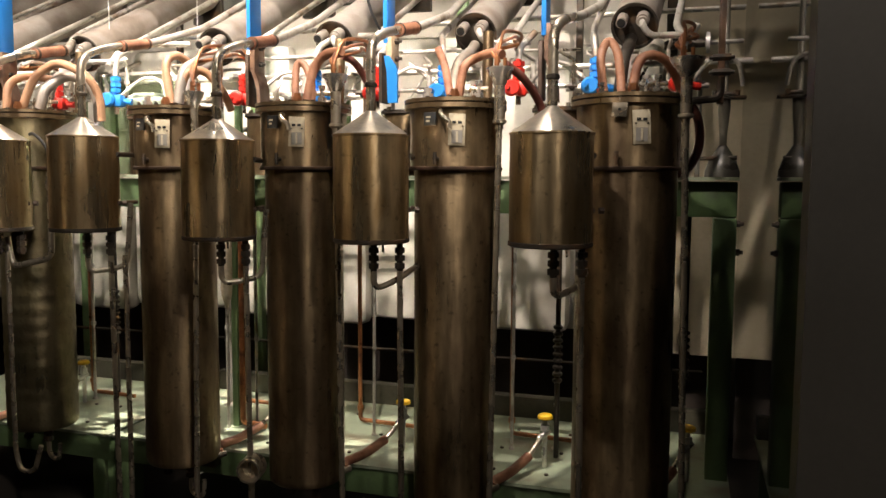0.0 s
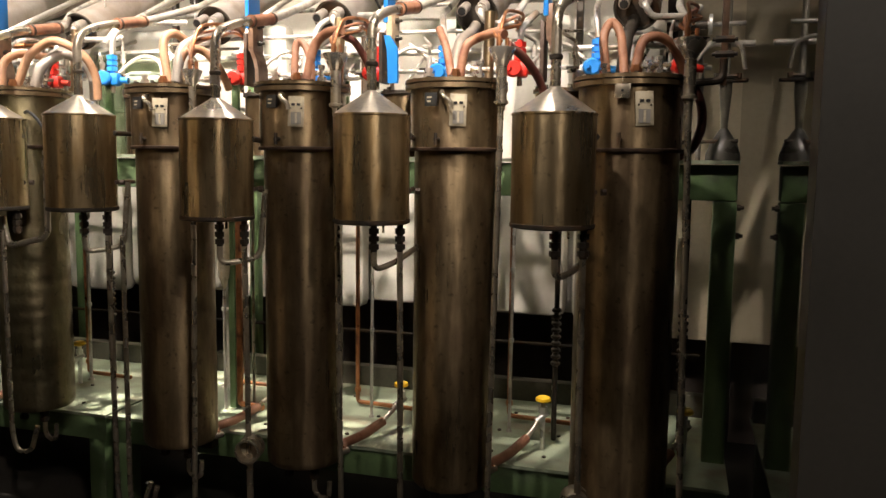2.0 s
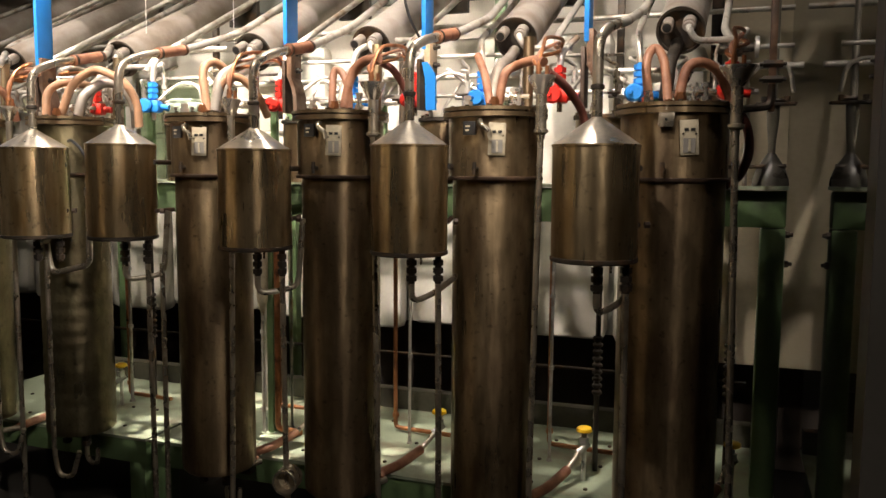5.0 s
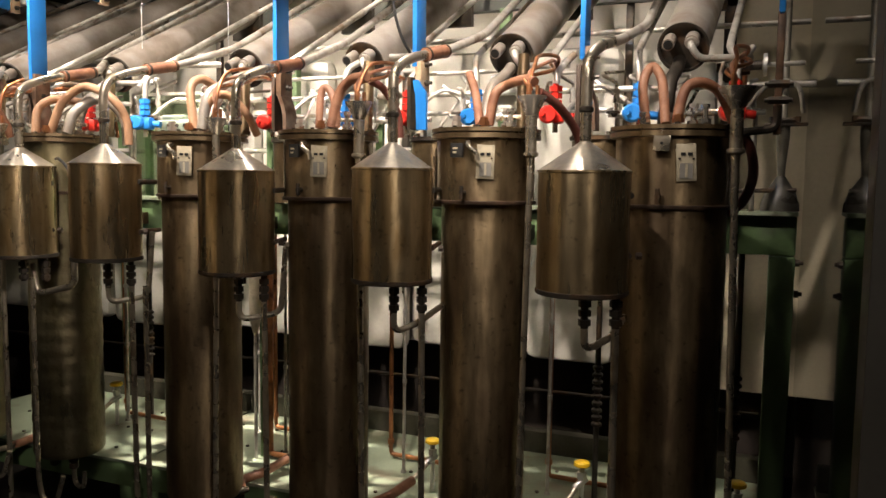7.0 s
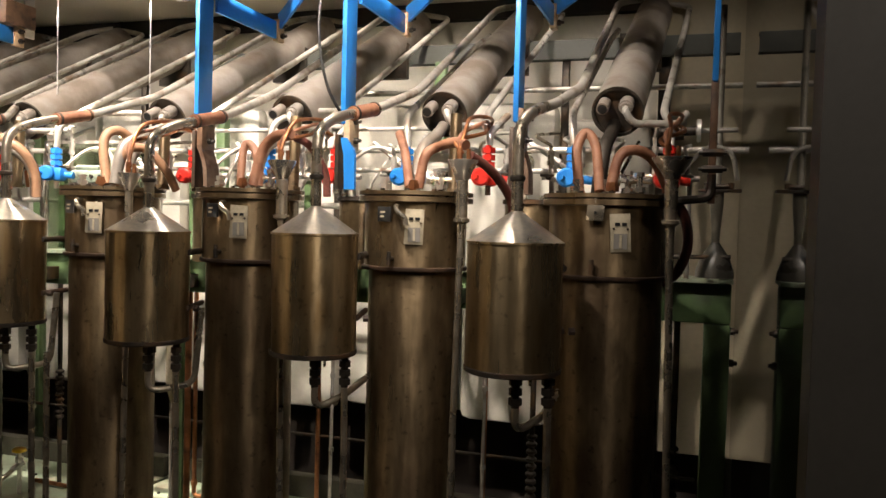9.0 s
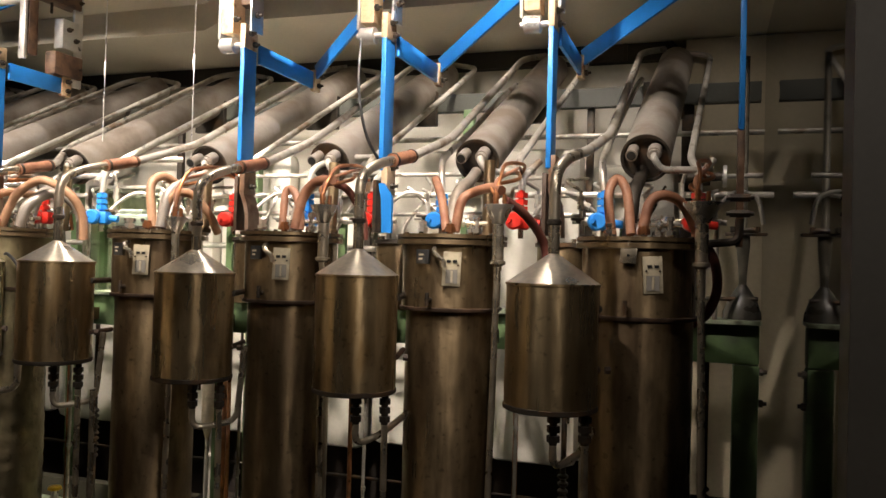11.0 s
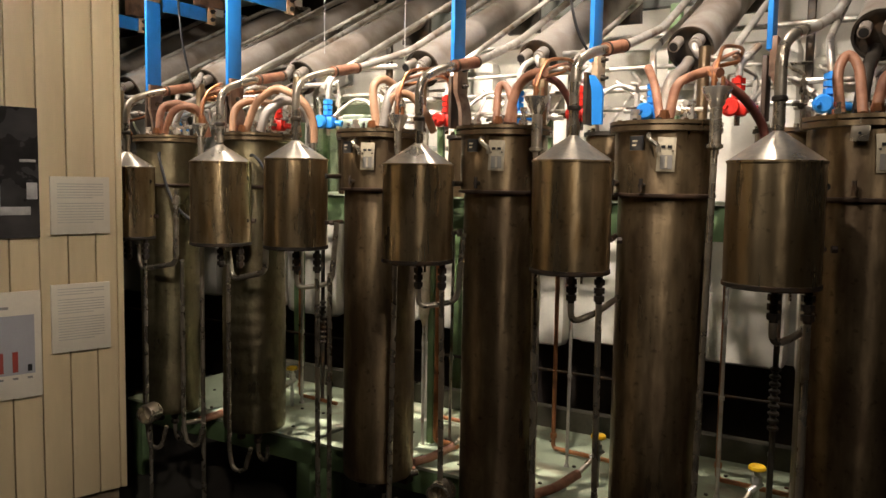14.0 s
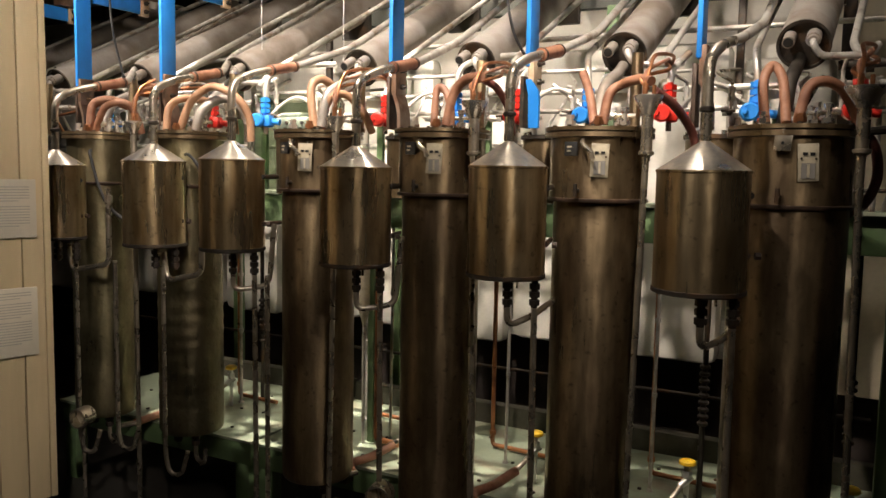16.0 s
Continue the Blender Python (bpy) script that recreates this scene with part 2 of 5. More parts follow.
PHOTO = material("dark_photo", (0.03, 0.028, 0.026), 0.3, 0, 0.5, 9, 40, 0.0, stain=(0.050, 0.044, 0.040), stain_at=0.6, stain_scale=9)
PHOTO_PALE = material("photo_pale", (0.40, 0.38, 0.35), 0.35, 0, 0.3, 20, 60, 0.0)
TAG = material("black_tag", (0.012, 0.012, 0.012), 0.4, 0, 0.2, 20, 90, 0.05)
LABEL = material("pale_label", (0.54, 0.47, 0.33), 0.45, 0.1, 0.15, 30, 120, 0.05, stain=(0.36, 0.31, 0.22), stain_at=0.6, stain_scale=30)


# ---- mesh tools ----
class Geo:
    """Vertices and faces of one part, in world metres."""

    def __init__(self):
        self.v, self.f = [], []

    def add(self, verts, faces, m=None):
        k = len(self.v)
        self.v += [tuple(m @ Vector(p)) if m else tuple(p) for p in verts]
        self.f += [tuple(i + k for i in f) for f in faces]
        return self

    def box(self, sx, sy, sz, m, bevel=0.0):
        """A box round the origin of m; with a bevel its upright and level edges are cut."""
        if bevel <= 0:
            v = [(x * sx / 2, y * sy / 2, z * sz / 2) for x in (-1, 1) for y in (-1, 1) for z in (-1, 1)]
            return self.add(v, [(0, 1, 3, 2), (4, 6, 7, 5), (0, 4, 5, 1), (2, 3, 7, 6), (0, 2, 6, 4), (1, 5, 7, 3)], m)
        bm = bmesh.new()
        bmesh.ops.create_cube(bm, size=1, matrix=Matrix.Diagonal((sx, sy, sz, 1)))
        bmesh.ops.bevel(bm, geom=bm.edges[:], offset=min(bevel, 0.45 * min(sx, sy, sz)), segments=2, affect="EDGES", profile=0.5)
        bm.verts.index_update()
        self.add([v.co[:] for v in bm.verts], [[v.index for v in f.verts] for f in bm.faces], m)
        bm.free()
        return self

    def lathe(self, profile, m, n=28):
        """A turned body about the z axis of m: profile of (radius, height), closed where the radius is 0."""
        v, rows = [], []
        for r, z in profile:
            if r < 1e-6:
                rows.append([len(v)])
                v.append((0, 0, z))
            else:
                rows.append(list(range(len(v), len(v) + n)))
                v += [(r * math.cos(2 * math.pi * i / n), r * math.sin(2 * math.pi * i / n), z) for i in range(n)]
        f = []
        for a, b in zip(rows, rows[1:]):
            for i in range(n):
                j = (i + 1) % n
                if len(a) == 1 and len(b) == 1:
                    continue
                if len(a) == 1:
                    f.append((a[0], b[j], b[i]))
                elif len(b) == 1:
                    f.append((a[i], a[j], b[0]))
                else:
                    f.append((a[i], a[j], b[j], b[i]))
        return self.add(v, f, m)

    def rod(self, a, b, r, n=12, r2=None):
        a, b = Vector(a), Vector(b)
        m = Matrix.Translation(a) @ (b - a).to_track_quat("Z", "Y").to_matrix().to_4x4()
        h, r2 = (b - a).length, r if r2 is None else r2
        return self.lathe([(0, 0), (r, 0), (r2, h), (0, h)], m, n)

    def tube(self, points, r, n=10, fillet=0.05, steps=5):
        """A pipe along points, its corners rounded."""
        pts = [Vector(p) for p in points]
        line = [pts[0]]
        for a, p, b in zip(pts, pts[1:], pts[2:]):
            u, w = a - p, b - p
            d = min(fillet, 0.48 * u.length, 0.48 * w.length)
            s, e = p + u.normalized() * d, p + w.normalized() * d
            for i in range(steps + 1):
                t = i / steps
                line.append(s * (1 - t) ** 2 + p * 2 * t * (1 - t) + e * t * t)
        line.append(pts[-1])
        side, v, f = None, [], []
        for i, p in enumerate(line):
            ahead = (line[min(i + 1, len(line) - 1)] - line[max(i - 1, 0)]).normalized()
            side = ahead.orthogonal().normalized() if side is None else (side - ahead * side.dot(ahead)).normalized()
            up = ahead.cross(side)
            v += [p + side * r * math.cos(2 * math.pi * k / n) + up * r * math.sin(2 * math.pi * k / n) for k in range(n)]
        for i in range(len(line) - 1):
            for k in range(n):
                l = (k + 1) % n
                f.append((i * n + k, i * n + l, i * n + n + l, i * n + n + k))
        f += [tuple(reversed(range(n))), tuple(range((len(line) - 1) * n, len(line) * n))]
        return self.add(v, f)

    def hose(self, points, r, n=10, steps=8):
        """A soft hose: a smooth curve through all points."""
        p = [Vector(q) for q in points]
        p = [p[0] * 2 - p[1], *p, p[-1] * 2 - p[-2]]
        line = []
        for a, b, c, d in zip(p, p[1:], p[2:], p[3:]):
            for i in range(steps):
                t = i / steps
                line.append(0.5 * (2 * b + (c - a) * t + (2 * a - 5 * b + 4 * c - d) * t * t + (3 * b - a - 3 * c + d) * t ** 3))
        return self.tube([*line, p[-2]], r, n, 0.0, 1)


PLACE = {}


def finish(ob, mesh, mat, smooth=40):
    mesh.materials.append(mat)
    mesh.polygons.foreach_set("use_smooth", [True] * len(mesh.polygons))
    mesh.set_sharp_from_angle(angle=radians(smooth))


def part(name, geo, mat, parent, label=""):
    """One mesh part under a thing or a part."""
    base = PLACE[parent.name]
    mesh = bpy.data.meshes.new(name)
    mesh.from_pydata([tuple(Vector(p) - base) for p in geo.v], [], geo.f)
    ob = new(name, mesh)
    finish(ob, mesh, mat)
    ob.parent = parent
    PLACE[ob.name] = base
    return tagged(ob, label) if label else ob


def thing(name, at, label, category, group="", kind=""):
    ob = new(name)
    ob.empty_display_size = 0.05
    ob.location = at
    PLACE[ob.name] = Vector(at)
    return tagged(ob, label, category, group, kind)


def single(name, geo, mat, label, category, group="", kind="", at=None):
    """A thing of one mesh."""
    base = Vector(at) if at else Vector(geo.v[0])
    mesh = bpy.data.meshes.new(name)
    mesh.from_pydata([tuple(Vector(p) - base) for p in geo.v], [], geo.f)
    ob = new(name, mesh)
    ob.location = base
    finish(ob, mesh, mat)
    PLACE[ob.name] = base
    return tagged(ob, label, category, group, kind)


def hexnut(geo, a, b, r):
    return geo.rod(a, b, r, 6)


# ---- setting ----
Y_BACK, Z_CEIL = 2.38, 3.15
single("floor", Geo().box(8.4, 8.0, 0.1, pose(-1.6, -1.2, -0.05)), FLOOR, "dark worn floor of the exhibit room", "floor", kind="structure")
single("ceiling", Geo().box(8.4, 8.0, 0.1, pose(-1.6, -1.2, Z_CEIL + 0.05)), CEILING, "dark painted ceiling with small downlights", "ceiling", kind="structure")
single("wall_back", Geo().box(8.4, 0.12, Z_CEIL, pose(-1.6, Y_BACK + 0.06, Z_CEIL / 2)), CREAM, "dim cream painted back wall", "wall", kind="structure")
single("wall_far_left", Geo().box(0.12, 7.9, Z_CEIL, pose(-5.7, -1.2, Z_CEIL / 2)), DARK_WALL, "dark wall closing the hall", "wall", kind="structure")
single("wall_right", Geo().box(0.12, 4.4, Z_CEIL, pose(2.4, -2.98, Z_CEIL / 2)), DARK_WALL, "dark grey wall of the visitor side", "wall", kind="structure")
single("wall_behind", Geo().box(8.2, 0.12, Z_CEIL, pose(-1.6, -5.1, Z_CEIL / 2)), DARK_WALL, "dark wall behind the visitors", "wall", kind="structure")
single("wall_front_right", Geo().box(1.50, 0.10, Z_CEIL, pose(0.914 + 0.75, -0.757 + 0.05, Z_CEIL / 2)), DARK_WALL, "dark grey partition beside the exhibit opening", "wall", kind="structure")
single("side_glass", Geo().box(0.02, 3.05, Z_CEIL, pose(0.94, 0.87, Z_CEIL / 2)), SIDE_GLASS, "dark glossy side pane that mirrors the exhibit", "glass pane", kind="structure")

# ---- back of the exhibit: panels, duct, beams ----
# dark sheet painted as the unlit opening below the panels
single("wall_recess", Geo().box(6.4, 0.06, 0.8, pose(-2.3, 2.0, 0.42)), RECESS_SHADE, "dark sheet for the unlit space low behind the cells", "wall", kind="structure")

single("wall_inner", Geo().box(6.2, 0.08, 1.94, pose(-2.52, 1.80, 1.67)), PANEL, "pale painted inner wall behind the condensers", "wall", kind="structure")
single("wall_inner_end", Geo().box(0.362, 0.10, 2.118, pose(0.761, 1.76, 1.6710), 0.006), CREAM, "pale painted inner wall behind the condensers", "wall", kind="structure")


def wall_panel(x0, x1, z0, z1, y):
    """A pale sheet panel with rolled edges."""
    g = Geo().box(x1 - x0, 0.12, z1 - z0, pose((x0 + x1) / 2, y + 0.06, (z0 + z1) / 2), 0.05)
    return single("wall_panel", g, PANEL, "off-white sheet panel with rounded edges behind the cells", "wall panel", "panels behind the cells")


x = 0.565
for i, w in enumerate((0.42, 0.46, 0.60, 0.44, 0.46, 0.60, 0.46, 0.60, 0.60, 0.60)):
    wall_panel(x - w + 0.03, x, 0.70 + 0.02 * (i % 3), 2.20 if i % 3 else 2.12, 1.48)
    x -= w
duct = thing("service_duct", (-1.98, 2.0, 2.65), "dark rectangular duct hung below the soffit", "duct")
END = [(0.60, 2.648), (0.52, 2.733), (-4.5, 2.733), (-4.5, 2.648)]
part("casing", Geo().add([(x, y, z) for y in (1.735, 2.30) for x, z in END], [(3, 2, 1, 0), (4, 5, 6, 7), (0, 1, 5, 4), (1, 2, 6, 5), (2, 3, 7, 6), (3, 0, 4, 7)]), DUCT, duct)
for k in range(6):
    part("seam_flange", Geo().box(0.02, 0.02, 0.084, pose(0.30 - 0.9 * k, 1.728, 2.690), 0.003), DARK_STEEL, duct)
PLAN = [(-5.6, 1.12), (-1.62, 1.07), (-1.48, 0.98), (2.3, 0.98), (2.3, Y_BACK), (-5.6, Y_BACK)]
single("soffit_beam", Geo().add([(x, y, z) for z in (2.735, Z_CEIL + 0.01) for x, y in PLAN],
                                [(5, 4, 3, 2, 1, 0), (6, 7, 8, 9, 10, 11), *[(i, (i + 1) % 6, (i + 1) % 6 + 6, i + 6) for i in range(6)]]), SOFFIT, "cream painted soffit beam below the ceiling", "beam", kind="structure")

single("soffit_step", Geo().box(1.34, 0.62, 0.29, pose(-2.25, 0.79, Z_CEIL - 0.14)), SOFFIT, "cream painted lower step of the ceiling", "beam", kind="structure")

# rack beams that carry the condensers
for z, y, h, x0, x1 in ((2.398, 1.36, 0.072, -4.6, 0.895),):
    rail = thing("rack_beam", ((x0 + x1) / 2, y, z), "grey-green steel channel carrying the condensers", "beam", "rack beams")
    part("web", Geo().box(x1 - x0, 0.012, h, pose((x0 + x1) / 2, y, z)), RACK, rail)
    part("upper_flange", Geo().box(x1 - x0, 0.05, 0.01, pose((x0 + x1) / 2, y + 0.02, z + h / 2)), RACK, rail)
    part("lower_flange", Geo().box(x1 - x0, 0.05, 0.01, pose((x0 + x1) / 2, y + 0.02, z - h / 2)), RACK, rail)

# posts of the rack
for x in (-0.36, -1.48, -2.6, -3.7):
    for y in (1.30,):
        p = single("rack_post", Geo().box(0.05, 0.05, 1.96, pose(x, y + 0.05, 1.38), 0.006), GREEN if x < 0 else GREY_PIPE, "slim upright post of the pipe rack", "post", "rack posts")

# dark uprights between the panels
for x in (0.19, 0.605, -0.88, -1.98):
    # the strip at x 0.605 is wider than the rest
    single("dark_upright", Geo().box(0.032 if x < 0.5 else 0.05, 0.03, 0.92, pose(x, 1.405, 1.905), 0.004), DARK_STEEL, "dark upright strip under the rack beam", "post", "dark uprights")

# green portal frame and platform
frame_ = thing("green_portal_frame", (0.82, 0.60, 0.39), "green painted steel frame standing behind the cells", "frame")
part("post", Geo().box(0.079, 0.08, 0.96, pose(0.821, 0.60, 0.39 + 0.48), 0.006), GREEN, frame_)
part("post", Geo().box(0.030, 0.05, 0.96, pose(-1.155, 0.60, 0.39 + 0.48), 0.005), GREEN, frame_, "slim green post")
part("beam", Geo().box(4.6, 0.08, 0.125, pose(-1.440, 0.60, 1.415), 0.006), GREEN, frame_)
part("top_plate", Geo().box(4.62, 0.16, 0.012, pose(-1.447, 0.61, 1.487)), GREEN_TOP, frame_)


def platform(x0, x1, z):
    p = thing("platform", ((x0 + x1) / 2, 0.65, 0), "green steel platform with worn pale deck plate", "platform", "platforms")
    part("deck", Geo().box(x1 - x0, 0.84, 0.012, pose((x0 + x1) / 2, 0.73, z - 0.006)), GREEN_TOP, p, "worn pale green deck plate")
    part("front_beam", Geo().box(x1 - x0 - 0.01, 0.05, 0.10, pose((x0 + x1) / 2, 0.345, z - 0.064), 0.004), GREEN, p)
    part("rear_kerb", Geo().box(x1 - x0 - 0.01, 0.06, 0.10, pose((x0 + x1) / 2, 1.12, z + 0.045), 0.006), KERB, p, "dull grey-brown rear kerb")
    for x in (x0 + 0.05, x1 - 0.06):
        for y in (0.36, 1.08):
            part("leg", Geo().box(0.08, 0.07, z - 0.02, pose(x, y, (z - 0.02) / 2), 0.004), GREEN, p)
    for i in range(int((x1 - x0) / 0.19)):
        for y in (0.42, 0.66, 0.9):
            xx = x0 + 0.1 + i * 0.19 + random.uniform(-0.03, 0.03)
            part("bolt", Geo().rod((xx, y, z - 0.002), (xx, y, z + 0.006), 0.008, 6), DARK_STEEL, p)
    return p


platform(-1.585, 0.865, 0.405)
platform(-2.85, -1.60, 0.405)

# pipes along the row, behind the cells
for y, z, r, x0, x1 in ((0.62, 1.83, 0.009, -2.6, 0.35), (0.66, 1.905, 0.011, -4.2, 0.90), (0.60, 1.975, 0.008, -1.3, -0.1),
                        (1.28, 2.215, 0.012, -4.2, 0.905), (0.80, 1.70, 0.012, -3.6, -0.5), (1.315, 0.62, 0.008, -4.2, 0.78)):
    # the low pipe takes a darker material to stand for the shade there
    single("row_pipe", Geo().tube([(x0, y, z), (x1, y, z)], r), GREY_PIPE if z > 1 else DARK_STEEL, "thin grey painted pipe running along the row", "pipe", "pipes along the row")
for i in range(15):
    x = -3.6 + i * 0.29
    y = 0.58 + 0.1 * random.random()
    z0 = 1.70 + 0.12 * random.random()
    g = Geo().tube([(x, y, 1.49), (x, y, z0), (x + random.uniform(-0.12, 0.12), y + 0.05, z0 + 0.16), (x + random.uniform(-0.1, 0.1), y + 0.2, z0 + 0.22)], random.choice((0.006, 0.008, 0.010)), 8, 0.04)
    single("branch_pipe", g, random.choice((GREY_PIPE, GREY_PIPE, STEEL_PIPE)), "thin bent branch pipe behind the cell heads", "pipe", "branch pipes")


# ---- the cells ----
def kind_bare(X):
    """The two cells by the board wall are of brighter, rippled sheet."""
    return X < -1.5


def cell(X, r, rh, z0, kind, a_label=18):
    Y, ZL, ZR = 0.15, 1.735, 1.517
    c = thing("electrolysis_cell", (X, Y, z0), "tall stained stainless steel electrolysis cell with bolted lid", "cell", "row of electrolysis cells")
    ax = Matrix.Translation((X, Y, 0))
    steel = STEEL_BARE if kind_bare(X) else STEEL_CELL
    wall = [(r, z0 + 0.025), (r, ZR - 0.004)]
    if -1.9 < X < -1.5:
        wall = [(r + 0.0011 * math.sin(2 * math.pi * k / 6) * min(1, k / 12, (108 - k) / 60), z0 + 0.025 + k * (ZR - z0 - 0.029) / 108) for k in range(109)]
    part("body", Geo().lathe([(0, z0), (r * 0.93, z0), (r * 0.985, z0 + 0.008), *wall], ax, 48), steel, c, "long rippled bare steel shell" if kind_bare(X) else "long stained steel shell")
    part("head", Geo().lathe([(r + 0.004, ZR), (rh - 0.008, ZR + 0.004), (rh - 0.008, ZL - 0.03)], ax, 48), steel, c)
    part("ring", Geo().lathe([(r, ZR - 0.007), (rh - 0.004, ZR - 0.007), (rh - 0.002, ZR - 0.004), (rh - 0.002, ZR + 0.003), (rh - 0.008, ZR + 0.005)], ax, 48), DARK_BAR, c, "dark clamping ring")
    part("lid_flange", Geo().lathe([(rh - 0.010, ZL - 0.032), (rh + 0.010, ZL - 0.030), (rh + 0.010, ZL - 0.016), (rh - 0.004, ZL - 0.015), (rh - 0.004, ZL - 0.012), (rh + 0.010, ZL - 0.011),
                                    (rh + 0.010, ZL), (0, ZL + 0.002)], ax, 48), STEEL_CELL, c, "bolted lid")
    for i in range(12):
        a = 2 * math.pi * (i + 0.3) / 12
        bx, by = X + (rh - 0.012) * math.cos(a), Y + (rh - 0.012) * math.sin(a)
        part("bolt", Geo().rod((bx, by, ZL - 0.002), (bx, by, ZL + 0.006), 0.007, 6), DARK_STEEL, c)

    def on_face(deg, z, off=0.0, rr=rh - 0.008):
        a = radians(deg)
        return Matrix.Translation((X + (rr + off) * math.sin(a), Y - (rr + off) * math.cos(a), z)) @ pose(0, 0, 0, 0, 0, deg)

    # label with two sight slots
    if kind != "none":
        m = on_face(a_label, 1.635, 0.006)
        lab = part("label_plate", Geo().box(0.052, 0.004, 0.098, m @ pose(0, 0, 0, 0, -3 if kind == "plain" else 2, 0), 0.001), LABEL, c, "pale metal label plate with print")
        part("window", Geo().box(0.034, 0.003, 0.040, m @ pose(0, -0.003, -0.022)), INK, lab)
        part("window_bar", Geo().box(0.006, 0.004, 0.034, m @ pose(0, -0.0045, -0.022)), LABEL, lab)
        for s in (-1, 1):
            part("print_bar", Geo().box(0.012, 0.003, 0.008, m @ pose(s * 0.009, -0.003, 0.022)), TAG, lab)
            part("screw", Geo().rod(m @ Vector((s * 0.018, -0.001, 0.010)), m @ Vector((s * 0.018, -0.005, 0.010)), 0.003, 8), DARK_STEEL, lab)
    if kind == "tag":
        m = on_face(a_label - 31, 1.668, 0.012)
        t = part("number_tag", Geo().box(0.044, 0.006, 0.042, m, 0.002), TAG, c, "black number tag with pale print")
        part("print_bar", Geo().box(0.016, 0.003, 0.005, m @ pose(-0.004, -0.003, 0.006)), LABEL, t)
        part("print_bar", Geo().box(0.012, 0.003, 0.005, m @ pose(-0.006, -0.003, -0.006)), LABEL, t)
        m = on_face(a_label - 16, 1.672, 0.0)
        part("sample_elbow", Geo().tube([m @ Vector((-0.006, 0.01, 0.020)), m @ Vector((-0.006, -0.022, 0.018)), m @ Vector((0.004, -0.034, 0.004)), m @ Vector((0.026, -0.03, -0.012)), m @ Vector((0.028, -0.028, -0.032))], 0.0075, 8, 0.014), STEEL_PIPE, c, "bright bent sampling spout")
    elif kind == "plain":
        m = on_face(a_label - 22, 1.685, 0.012)
        q = part("square_plate", Geo().box(0.044, 0.008, 0.042, m @ pose(0, 0, 0, 0, 4, 0), 0.002), STEEL_PIPE, c, "square steel plate with a hole")
        # no real opening: a black disc painted for the shade in it
        part("hole", Geo().rod(m @ Vector((0, -0.0035, 0)), m @ Vector((0, -0.006, 0)), 0.004, 10), TAG, q)
        part("hook", Geo().tube([m @ Vector((0, 0.0, 0.018)), m @ Vector((0, -0.004, 0.032)), m @ Vector((0.002, 0.01, 0.045))], 0.004, 6, 0.01), STEEL_PIPE, q)
    m = on_face(a_label - 24, 1.545, 0.0)
    part("drain_stub", Geo().rod(m @ Vector((0, 0.01, 0)), m @ Vector((0, -0.022, 0)), 0.007, 8).rod(m @ Vector((0, -0.018, -0.018)), m @ Vector((0, -0.018, 0.02)), 0.006, 8), DARK_STEEL, c)
    # fittings on the lid
    for dx, dy, h in ((-0.075, -0.06, 0.040), (0.02, -0.085, 0.032), (0.085, -0.03, 0.062), (0.05, 0.04, 0.07), (-0.02, 0.03, 0.045)):
        g = Geo().rod((X + dx, Y + dy, ZL), (X + dx, Y + dy, ZL + h), 0.009, 10)
        hexnut(g, (X + dx, Y + dy, ZL + 0.008), (X + dx, Y + dy, ZL + 0.022), 0.017)
        hexnut(g, (X + dx, Y + dy, ZL + h - 0.012), (X + dx, Y + dy, ZL + h), 0.013)
        if h > 0.06:
            g.rod((X + dx - 0.03, Y + dy - 0.01, ZL + h * 0.6), (X + dx + 0.03, Y + dy + 0.01, ZL + h * 0.6), 0.007, 8)
            g.lathe([(0, 0), (0.014, 0), (0.014, 0.008), (0, 0.008)], Matrix.Translation((X + dx - 0.03, Y + dy - 0.01, ZL + h * 0.6)) @ pose(0, 0, 0, 0, 90, 20), 12)
        part("lid_fitting", g, POLISHED if h > 0.035 else COPPER, c)
    # underside fittings and bracket to the platform
    for dx in (-0.05, 0.05):
        g = Geo().rod((X + dx, Y - 0.03, z0), (X + dx, Y - 0.03, z0 - 0.06), 0.011, 10)
        hexnut(g, (X + dx, Y - 0.03, z0 - 0.012), (X + dx, Y - 0.03, z0 - 0.030), 0.018)
        hexnut(g, (X + dx, Y - 0.03, z0 - 0.038), (X + dx, Y - 0.03, z0 - 0.056), 0.018)
        part("drain_union", g, DARK_STEEL, c)
    part("drain_bend", Geo().tube([(X + 0.05, Y - 0.03, z0 - 0.05), (X + 0.05, Y - 0.03, z0 - 0.12), (X + 0.11, Y - 0.04, z0 - 0.13), (X + 0.115, Y - 0.04, z0 - 0.06)], 0.009, 8, 0.03), STEEL_PIPE, c)
    part("bracket", Geo().box(0.10, 0.40, 0.05, pose(X, Y + r + 0.16, 1.40)), DARK_STEEL, c)
    if z0 < 0.42:
        part("bracket", Geo().box(0.10, 0.06, 0.05, pose(X, Y + r + 0.02, 0.36)), DARK_STEEL, c)
    return c


CELLS = [(0.512, 0.153, 0.165, 0.385, "plain"), (-0.043, 0.135, 0.158, 0.392, "tag"), (-0.595, 0.135, 0.156, 0.402, "tag"), (-1.117, 0.136, 0.156, 0.415, "tag"),
         (-1.778, 0.132, 0.150, 0.485, "none"), (-2.305, 0.131, 0.150, 0.478, "none")]
for X, r, rh, z0, kind in CELLS:
    cell(X, r, rh, z0, kind)


